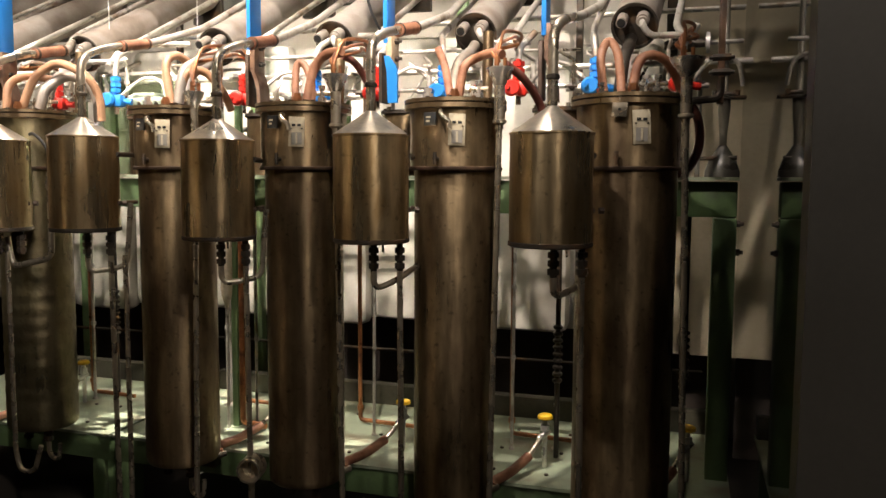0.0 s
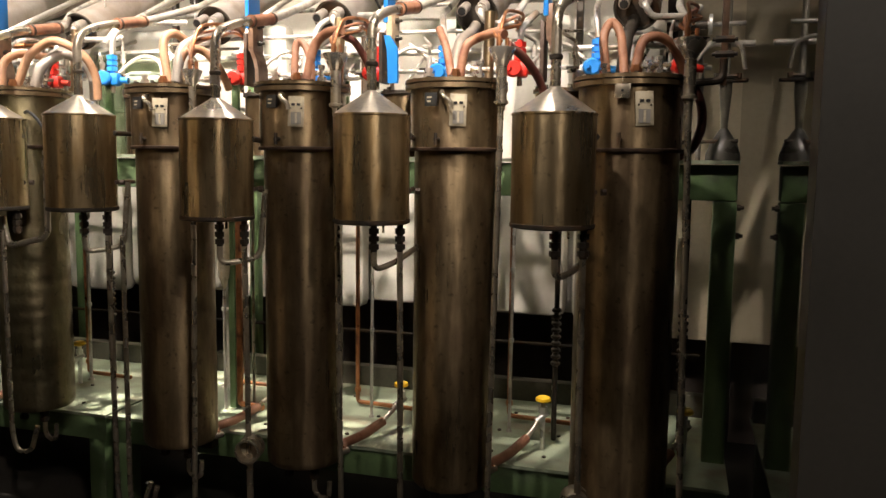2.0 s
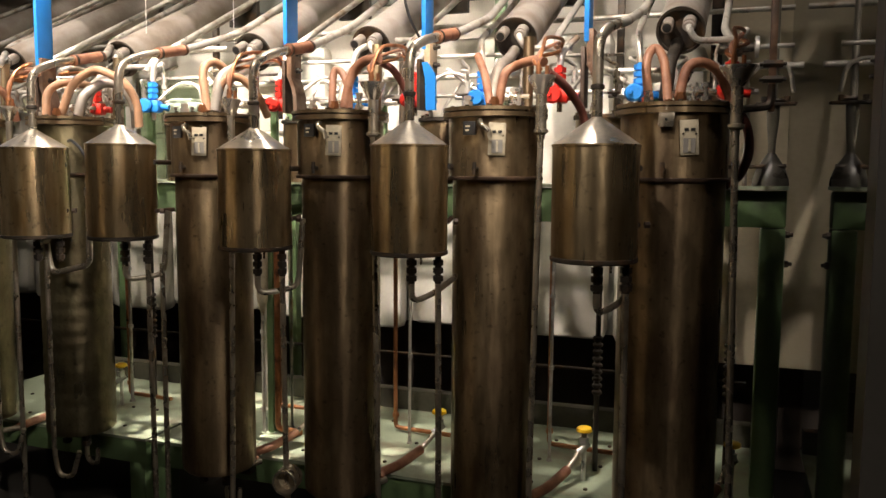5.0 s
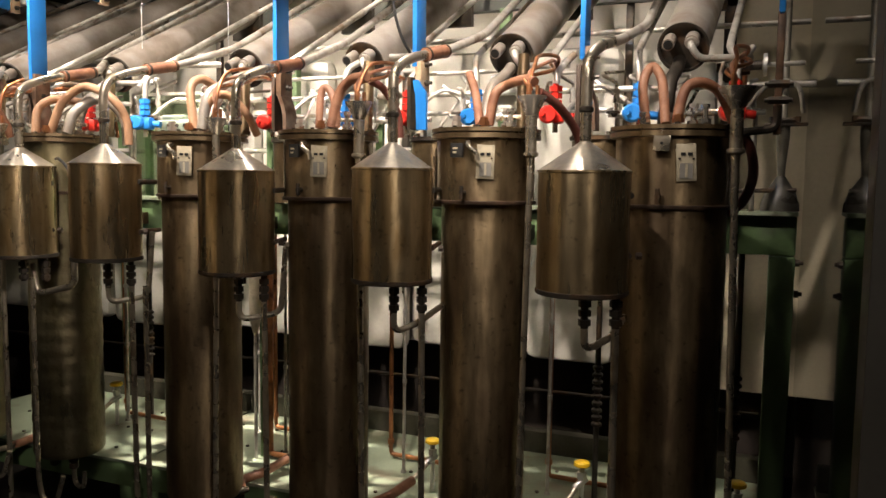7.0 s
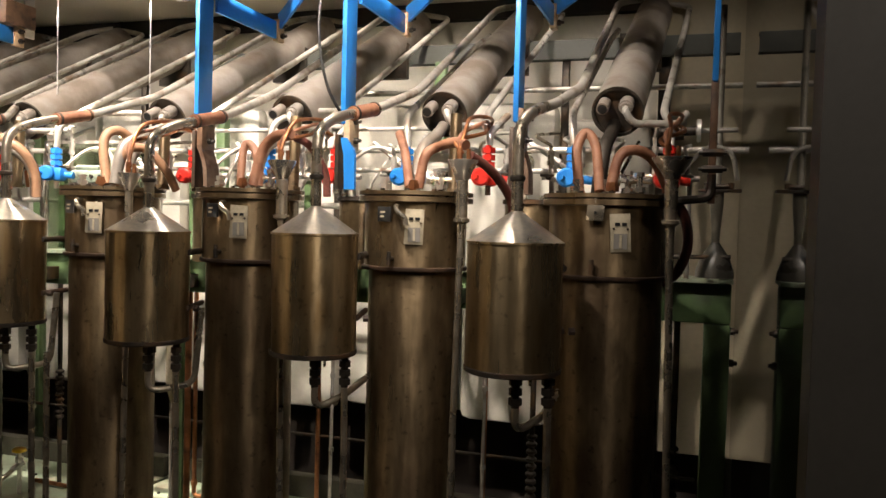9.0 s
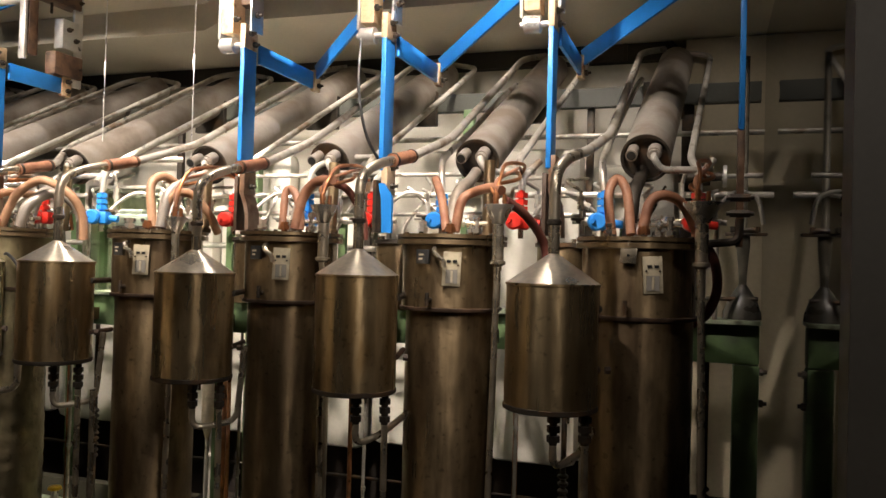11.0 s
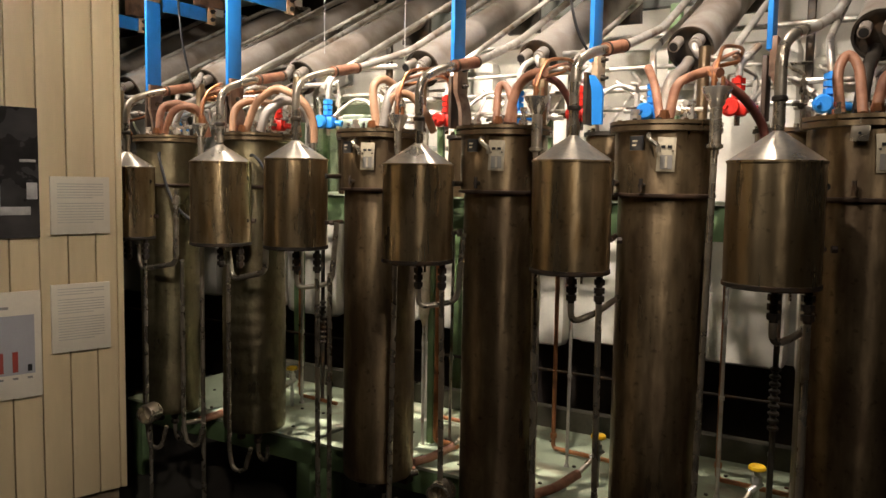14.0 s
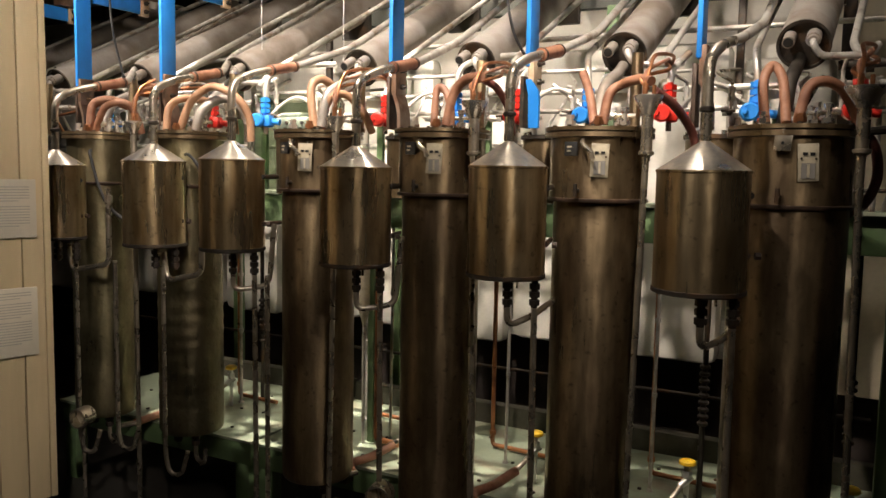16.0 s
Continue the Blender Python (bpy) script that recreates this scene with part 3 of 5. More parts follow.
# ---- the drums in front ----
def drum(x, y, zt, zb, r, tip, cx, side, cell_x, sleeve):
    d = thing("separator_drum", (x, y, zb), "brushed steel drum with conical top and rising pipe", "drum", "row of separator drums")
    ax = Matrix.Translation((x, y, 0))
    part("shell", Geo().lathe([(0, zb), (r - 0.008, zb), (r - 0.002, zb + 0.003), (r, zb + 0.010), (r, zt)], ax, 44), STEEL_DRUM, d)
    part("bottom_band", Geo().lathe([(r - 0.002, zb + 0.001), (r + 0.0025, zb + 0.004), (r + 0.0025, zb + 0.013), (r - 0.001, zb + 0.016)], ax, 44), DARK_STEEL, d, "dark welded bottom seam")
    part("rim", Geo().lathe([(r - 0.001, zt - 0.006), (r + 0.003, zt - 0.004), (r + 0.003, zt + 0.001), (r - 0.002, zt + 0.002)], ax, 44), STEEL_DRUM, d)
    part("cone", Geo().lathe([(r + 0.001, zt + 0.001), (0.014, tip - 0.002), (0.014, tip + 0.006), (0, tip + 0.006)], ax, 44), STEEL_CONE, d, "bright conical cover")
    # rising pipe, bent back to the condenser
    zc = tip + 0.205
    pts = [(x, y, tip), (x, y, zc), (x + 0.012, y + 0.10, zc + 0.045), (x + 0.03, y + 0.34, zc + 0.10), (cx - 0.125, 0.52, 2.095), (cx - 0.115, 1.56, 2.640), (cx - 0.015, 1.63, 2.668)]
    a, b = Vector(pts[2]), Vector(pts[3])
    cut = a.lerp(b, 0.55)
    part("rising_pipe", Geo().tube([*pts[:3], cut], 0.0145, 12, 0.06), STEEL_PIPE, d, "bare steel pipe rising from the cone")
    part("run_pipe", Geo().tube([cut, *pts[3:]], 0.0145, 12, 0.06), GREY_PIPE, d, "pale pipe running up to the condenser")
    part("pipe_collar", Geo().lathe([(0.014, 0), (0.019, 0.004), (0.019, 0.012), (0.014, 0.016)], Matrix.Translation((x, y, tip + 0.07)), 16), DARK_STEEL, d)
    if sleeve:
        p, q = a.lerp(b, 0.35), a.lerp(b, 0.95)
        part("sleeve", Geo().rod(p, q, 0.0205, 14), RUBBER, d, "terracotta rubber sleeve on the pipe")
        for e, f in ((p, q), (q, p)):
            u = (f - e).normalized()
            part("clip", Geo().rod(e + u * 0.006, e + u * 0.014, 0.0225, 14), DARK_STEEL, d)
    # two unions below, a bend and the long sight tube
    for dx, dy in ((0.012, -0.01), (0.085, 0.02)):
        g = Geo().rod((x + dx, y + dy, zb), (x + dx, y + dy, zb - 0.085), 0.010, 10)
        for k in (0.014, 0.038, 0.062):
            hexnut(g, (x + dx, y + dy, zb - k), (x + dx, y + dy, zb - k - 0.016), 0.0165)
        part("union", g, DARK_STEEL, d, "dark threaded union")
    loop = [(x + 0.012, y - 0.01, zb - 0.07), (x + 0.012, y - 0.01, zb - 0.145)]
    loop += [(x + 0.065, y + 0.05, zb - 0.118), (cell_x - 0.10, 0.08, zb - 0.085)] if x > -0.5 else [(x + 0.12, y + 0.06, zb - 0.125), (x + 0.135, y + 0.07, zb + 0.10)]
    if x > -1.5:
        part("bend", Geo().tube(loop, 0.0095, 10, 0.035), STEEL_PIPE, d, "bent pipe to the cell")
    if x > -1.5:
        part("down_pipe", Geo().tube([(x + 0.085, y + 0.02, zb - 0.08), (x + 0.092, y + 0.02, 0.30), (x + 0.10, y + 0.02, 0.22), (x + 0.16, y + 0.06, 0.20), (x + 0.19, y + 0.08, 0.30)], 0.0095, 10, 0.04), STEEL_PIPE, d, "long thin down pipe")
    part("stub", Geo().rod((x + r - 0.004, y + 0.03, zt - 0.06), (cell_x - 0.12, 0.07, zt - 0.06), 0.009, 10), DARK_STEEL, d, "short pipe tying the drum to the cell")
    g = Geo().rod((x + r - 0.004, y + 0.03, zb + 0.10), (cell_x - 0.12, 0.07, zb + 0.10), 0.008, 10)
    hexnut(g, (x + r + 0.012, y + 0.04, zb + 0.10), (x + r + 0.025, y + 0.045, zb + 0.10), 0.010)
    part("stub", g, DARK_BAR, d)
    part("drip_screw", Geo().rod((x + 0.05, y - 0.03, zb), (x + 0.05, y - 0.03, zb - 0.025), 0.004, 8), STEEL_PIPE, d)
    return d


COND = [0.505, -0.05, -0.605, -1.115, -1.757, -2.36, -2.95, -3.5]
DRUMS = [(0.335, -0.2, 1.608, 1.297, 0.115, 1.682, 0.505, 1, 0.512, False), (-0.221, -0.146, 1.612, 1.288, 0.114, 1.684, -0.05, 1, -0.043, True),
         (-0.769, -0.119, 1.602, 1.280, 0.116, 1.672, -0.605, 1, -0.595, True), (-1.327, -0.088, 1.622, 1.292, 0.116, 1.690, -1.115, 1, -1.117, True),
         (-1.718, -0.090, 1.612, 1.285, 0.117, 1.680, -1.757, -1, -1.778, True), (-2.236, -0.128, 1.590, 1.285, 0.110, 1.655, -2.36, -1, -2.305, True)]
for spec in DRUMS:
    drum(*spec)


# ---- sloping condensers ----
def condenser(cx):
    lo, hi, r = Vector((cx, 0.425, 2.0)), Vector((cx + (0.035 if cx > 0.3 else 0.01), 1.68, 2.615)), 0.077 if cx > 0.3 else 0.0745
    c = thing("condenser", lo, "sloping grey condenser cylinder with dark end plate", "condenser", "row of condensers")
    m = Matrix.Translation(lo) @ (hi - lo).to_track_quat("Z", "Y").to_matrix().to_4x4()
    L = (hi - lo).length
    part("shell", Geo().lathe([(r, 0.0), (r, L * 0.30), (r + 0.0015, L * 0.302), (r + 0.0015, L * 0.32), (r, L * 0.322), (r, L - 0.02), (r - 0.01, L), (0, L)], m, 36), LAGGING, c, "pale grey lagged shell")
    part("end_plate", Geo().lathe([(0, 0.012), (r - 0.006, 0.012), (r - 0.006, -0.002), (r + 0.002, -0.003), (r + 0.002, 0.004)], m, 36), DARK_STEEL, c, "dark flanged end plate")

    def w(a, b, h=0.0):
        """A place on the end plate: a to the right, b up along it, h out of it."""
        return lo + Vector((a, 0, 0)) + (m.to_3x3() @ Vector((0, 0, 1))) * -h + Vector((0, -0.5, 0.866)) * b

    part("stub", Geo().rod(w(-0.038, 0.028, -0.01), w(-0.038, 0.028, 0.055), 0.0185, 14), LAGGING, c)
    # black disc painted for the shade inside the open stub
    part("bore", Geo().rod(w(-0.038, 0.028, 0.050), w(-0.038, 0.028, 0.0565), 0.0145, 14), TAG, c)
    part("stub", Geo().rod(w(0.030, 0.030, -0.01), w(0.030, 0.030, 0.06), 0.017, 14).rod(w(0.030, 0.030, 0.0), w(0.030, 0.030, 0.045), 0.022, 14), LAGGING, c)
    part("water_pipe", Geo().tube([w(0.030, 0.030, 0.03), w(0.030, 0.030, 0.075), w(0.055, -0.01, 0.085), w(0.16, -0.02, 0.06), w(0.20, -0.03, 0.03)], 0.011, 10, 0.03), GREY_PIPE, c, "bent pipe from the end plate")
    # the rightmost condenser's vapour pipe is drawn darker than the others
    part("vapour_pipe", Geo().tube([w(-0.012, -0.045, -0.01), w(-0.012, -0.05, 0.05), (cx - 0.02, 0.27, 1.88), (cx - 0.03, 0.22, 1.73)], 0.020, 14, 0.05), LAGGING if cx < 0.3 else DARK_STEEL, c, "thick grey pipe down to the cell lid")
    if cx < 0.3:
        part("riser_pipe", Geo().rod((cx + 0.075, 0.30, 1.735), (cx + 0.075, 0.315, 1.985), 0.019, 14).rod((cx + 0.075, 0.30, 1.737), (cx + 0.075, 0.301, 1.752), 0.027, 6), STEEL_CELL, c, "stout dull pipe from the lid")
    # return pipe beside the shell, bent over to its upper end
    part("side_pipe", Geo().tube([(cx + 0.17, 0.36, 1.93), (cx + 0.135, 0.47, 2.005), (cx + 0.185, 1.60, 2.605), (cx + 0.175, 1.64, 2.63), (cx + 0.02, 1.66, 2.665)], 0.0125, 10, 0.035), GREY_PIPE, c, "slender pipe along the condenser")
    if cx < -2.5:
        part("side_pipe", Geo().tube([(cx - 0.12, 0.50, 2.09), (cx - 0.115, 1.56, 2.640), (cx - 0.015, 1.63, 2.665)], 0.0135, 10, 0.05), GREY_PIPE, c, "slender pipe along the condenser")
    part("saddle", Geo().box(0.17, 0.03, 0.16, pose(cx, 1.345, 2.37)), DARK_STEEL, c)
    return c


for cx in COND:
    condenser(cx)


# ---- bus bars ----
def bolt_pair(parent, spots_, axis, r=0.011):
    for p in spots_:
        p = Vector(p)
        g = hexnut(Geo(), p, p + Vector(axis) * 0.012, r)
        g.rod(p + Vector(axis) * 0.011, p + Vector(axis) * 0.024, r * 0.5, 8)
        part("bolt", g, DARK_STEEL, parent)


def flat_bar(a, b, height, thick):
    """A flat bar on edge from a to b."""
    a, b = Vector(a), Vector(b)
    m = Matrix.Translation((a + b) / 2) @ (b - a).to_track_quat("Y", "Z").to_matrix().to_4x4()
    return Geo().box(thick, (b - a).length, height, m, 0.002)


def bent_bar(line, y, depth, thick):
    """A flat bar of one depth along a bent line of (x, z), top first."""
    g, v = Geo(), []
    for i, (x, z) in enumerate(line):
        a, b = Vector(line[max(i - 1, 0)]), Vector(line[min(i + 1, len(line) - 1)])
        d = (b - a).normalized()
        side = Vector((-d.y, d.x)) * thick / 2
        v += [(x + side.x, y - depth / 2, z + side.y), (x + side.x, y + depth / 2, z + side.y), (x - side.x, y + depth / 2, z - side.y), (x - side.x, y - depth / 2, z - side.y)]
    n = len(line)
    f = [(4 * i + k, 4 * i + (k + 1) % 4, 4 * i + 4 + (k + 1) % 4, 4 * i + 4 + k) for i in range(n - 1) for k in range(4)]
    return g.add(v, f + [(3, 2, 1, 0), (4 * n - 4, 4 * n - 3, 4 * n - 2, 4 * n - 1)])


def bus_bar(x, foot, arm, full):
    y, zt = 0.27, 2.385
    b = thing("bus_bar", (x, y, 1.74), "bright blue painted flat bus bar rising from a cell lid", "bus bar", "blue bus bars")
    part("upright", Geo().box(0.016, 0.080, zt - 1.95, pose(x, y, (zt + 1.95) / 2), 0.002), BLUE, b)
    part("joint", Geo().box(0.022, 0.074, 0.12, pose(x + 0.012, y, 1.93), 0.003), TAN if foot == "blue" else BAKELITE, b, "weathered joint plate")
    bolt_pair(b, [(x + 0.022, y, 1.96), (x + 0.022, y, 1.90)], (1, 0, 0))
    part("end_plate", Geo().box(0.022, 0.082, 0.085, pose(x, y, zt + 0.042), 0.003), TAN, b, "tan end plate with bolts")
    bolt_pair(b, [(x + 0.010, y - 0.01, zt + 0.055), (x + 0.010, y + 0.015, zt + 0.02)], (1, 0, 0))
    if foot == "blue":
        part("foot", Geo().box(0.012, 0.07, 0.17, pose(x - 0.012, y - 0.02, 1.83)), DARK_STEEL, b)
        line = [(x - 0.002, 1.905), (x + 0.016, 1.905), (x + 0.042, 1.868), (x + 0.046, 1.850), (x + 0.046, 1.744), (x + 0.012, 1.744), (x + 0.008, 1.855), (x + 0.002, 1.880)]
        part("lower_bar", Geo().add([(a, d, c) for d in (y - 0.048, y - 0.034) for a, c in line], [tuple(range(8)), tuple(range(15, 7, -1)), *[(k, k + 8, (k + 1) % 8 + 8, (k + 1) % 8) for k in range(8)]]), BLUE, b, "offset blue lower bar")
    elif foot == "brown":
        part("foot", Geo().box(0.014, 0.078, 0.19, pose(x - 0.010, y, 1.84), 0.003), DARK_BAR, b, "blackened brown lower bar")
        part("lower_bar", bent_bar([(x + 0.012, 1.885), (x + 0.016, 1.868), (x + 0.028, 1.838), (x + 0.036, 1.805), (x + 0.038, 1.738)], y - 0.004, 0.070, 0.014), RUSTED, b, "rusty grey bent lower bar")
    # link to the back and arm to the next bar
    run = 0.42 if arm else 0.29
    part("link", Geo().box(0.012, run, 0.068, pose(x + 0.012, y + 0.05 + run / 2, zt - 0.005), 0.002), BLUE, b)
    part("link_end", Geo().box(0.024, 0.05, 0.085, pose(x + 0.014, y + 0.055 + run, zt - 0.005), 0.003), TAN, b, "tan bolted end")
    bolt_pair(b, [(x + 0.026, y + 0.055 + run, zt + 0.015), (x + 0.026, y + 0.055 + run, zt - 0.025)], (1, 0, 0))
    if arm:
        part("arm", flat_bar((x + 0.02, y + 0.47, zt + 0.03), (x + 0.50, y + 0.06, zt + 0.205), 0.060, 0.012), BLUE, b, "sloping blue arm to the next bar")
    if not full:
        part("block", Geo().box(0.050, 0.075, 0.13, pose(x - 0.060, y - 0.01, zt + 0.115), 0.004), TAN, b, "tan insulating block")
        part("strip", Geo().box(0.010, 0.05, 0.26, pose(x - 0.094, y - 0.02, zt + 0.16), 0.002), SILVER, b)
        part("plate", Geo().box(0.010, 0.075, 0.30, pose(x + 0.022, y + 0.01, zt + 0.21), 0.002), SILVER, b, "bright contact plate")
        part("core", Geo().box(0.07, 0.05, 0.16, pose(x - 0.020, y + 0.02, zt + 0.24), 0.006), BAKELITE, b)
        part("roller", Geo().rod((x - 0.085, y - 0.03, zt + 0.01), (x - 0.035, y - 0.03, zt + 0.01), 0.028, 16).rod((x - 0.10, y - 0.03, zt + 0.01), (x, y - 0.03, zt + 0.01), 0.010, 10), SILVER, b)
        bolt_pair(b, [(x + 0.027, y, zt + 0.12), (x + 0.027, y + 0.02, zt + 0.28), (x - 0.035, y - 0.04, zt + 0.10)], (1, 0, 0))
    else:
        part("front_strip", Geo().box(0.030, 0.016, 0.25, pose(x + 0.005, y + 0.12, zt + 0.19), 0.002), SILVER, b)
        part("rear_plate", Geo().box(0.012, 0.05, 0.44, pose(x + 0.02, y + 0.40, zt + 0.22), 0.002), SILVER, b, "bright upright contact plate")
        part("top_block", Geo().box(0.07, 0.28, 0.11, pose(x, y + 0.27, zt + 0.40), 0.008), BAKELITE, b, "dark brown insulator block")
        part("bottom_block", Geo().box(0.06, 0.16, 0.10, pose(x + 0.01, y + 0.34, zt + 0.085), 0.008), BAKELITE, b)
        part("spine", Geo().box(0.04, 0.05, 0.34, pose(x, y + 0.16, zt + 0.26), 0.006), BAKELITE, b)
        part("contact", Geo().box(0.05, 0.09, 0.13, pose(x + 0.012, y + 0.345, zt + 0.22), 0.004), SILVER, b, "bright switch contact")
        bolt_pair(b, [(x + 0.038, y + 0.33, zt + 0.24), (x + 0.038, y + 0.37, zt + 0.20), (x + 0.027, y + 0.40, zt + 0.38), (x + 0.027, y + 0.40, zt + 0.08)], (1, 0, 0))
        part("top_link", flat_bar((x - 0.02, y + 0.16, zt + 0.36), (x - 0.50, y + 0.36, zt + 0.38), 0.07, 0.012), BLUE, b)
    part("hanger", Geo().rod((x, y + 0.03 if not full else y + 0.27, zt + 0.30), (x, y + 0.03 if not full else y + 0.27, Z_CEIL), 0.006, 8), DARK_STEEL, b, "thin hanger rod to the ceiling")
    return b


for x, foot, arm, full in ((0.230, "brown", True, False), (-0.322, "blue", True, False), (-0.857, "brown", True, False),
                           (-2.020, "brown", False, True), (-2.562, "brown", False, True), (-3.10, "brown", False, True)):
    bus_bar(x, foot, arm, full)

# end bar beside the last cell
b = thing("bus_bar", (0.785, 0.27, 1.74), "narrow blue bus bar end with rusty lower half", "bus bar", "blue bus bars")
part("upright", Geo().box(0.016, 0.05, 0.62, pose(0.782, 0.27, 2.36), 0.002), BLUE, b)
part("lower_bar", Geo().box(0.020, 0.05, 0.34, pose(0.782, 0.27, 1.89), 0.003), BAKELITE, b, "rusty brown lower bar")
part("toe", Geo().tube([(0.782, 0.25, 1.80), (0.782, 0.25, 1.735), (0.66, 0.20, 1.722)], 0.012, 8, 0.03), DARK_STEEL, b)
for z in (1.86, 1.815):
    part("bolt", Geo().rod((0.755, 0.25, z), (0.81, 0.25, z), 0.012, 6).rod((0.745, 0.25, z), (0.82, 0.25, z), 0.006, 8), DARK_STEEL, b)
part("block", Geo().box(0.12, 0.08, 0.07, pose(0.70, 0.27, 2.575), 0.006), BAKELITE, b)
part("hanger", Geo().rod((0.782, 0.27, 2.62), (0.782, 0.27, Z_CEIL), 0.006, 8), DARK_STEEL, b)


# ---- valves ----
def valve(x, y, z, mat, colour, high, up):
    v = thing("valve", (x, y, z), colour + " painted round valve with stacked hexagon fittings", "valve", colour + " valves")
    part("disc", Geo().lathe([(0, -0.030), (0.022, -0.030), (0.028, -0.024), (0.028, 0.0), (0.022, 0.008), (0, 0.008)], Matrix.Translation((x, y - 0.005, z)) @ pose(0, 0, 0, 90, 0, 16) @ pose(0, 0, 0, 180), 24), mat, v)
    part("hub", Geo().rod((x - 0.003, y - 0.035, z), (x - 0.006, y - 0.045, z), 0.007, 10), mat, v)
    part("body", Geo().box(0.04, 0.05, 0.05, pose(x + 0.028, y + 0.018, z - 0.002, 0, 0, 10), 0.012).rod((x + 0.02, y + 0.02, z), (x + 0.075, y + 0.035, z - 0.006), 0.013, 10), mat, v)
    g = Geo().rod((x + 0.02, y + 0.012, z), (x + 0.02, y + 0.012, z + high), 0.010, 10)
    for k in (0.030, 0.052, 0.074):
        if k + 0.018 <= high:
            hexnut(g, (x + 0.02, y + 0.012, z + k), (x + 0.02, y + 0.012, z + k + 0.017), 0.021)
    part("fitting", g, mat, v)
    part("inlet", Geo().rod((x + 0.02, y + 0.012, z), (x + 0.02, y + 0.012, 1.735 if z < 1.9 else z - 0.05), 0.009, 8), STEEL_PIPE, v)
    if up:
        part("riser", Geo().tube([(x + 0.02, y + 0.012, z + high - 0.005), *up], 0.0115, 10, 0.06), GREY_PIPE, v, "grey pipe rising from the valve")
    return v


for x, cx, y in ((0.372, 0.505, 0.30), (-0.165, -0.05, 0.33), (-0.66, -0.645, 0.33), (-1.53, -1.76, 0.30), (-2.47, -2.32, 0.30)):
    near = x > 0
    valve(x, y, 1.79, BLUE, "blue", 0.10, [(x + 0.01, y + 0.03, 1.97), (cx - 0.137, 0.46, 2.012), (cx - 0.134, 0.80, 2.168), (cx - 0.108, 1.20, 2.395), (cx - 0.095, 1.36, 2.47)] if near or x == -0.165 else
          [(x + 0.02, y + 0.02, 1.97), (x + 0.08, y + 0.10, 2.02), (x + 0.2, y + 0.25, 2.04)])
for x, y in ((0.648, 0.32), (0.112, 0.30), (-0.42, 0.34), (-1.0, 0.385), (-1.86, 0.35)):
    valve(x, y, 1.79, RED, "red", 0.10, [(x + 0.02, y + 0.03, 1.93), (x + 0.06, y + 0.09, 1.99)])


# ---- hoses on the lids ----
def hose(X, pts, r, mat, label):
    g = Geo().hose([(X + a, b, c) for a, b, c in pts], r * 0.87, 12)
    h = single("hose", g, mat, label, "hose", "hoses on the cell lids")
    return h


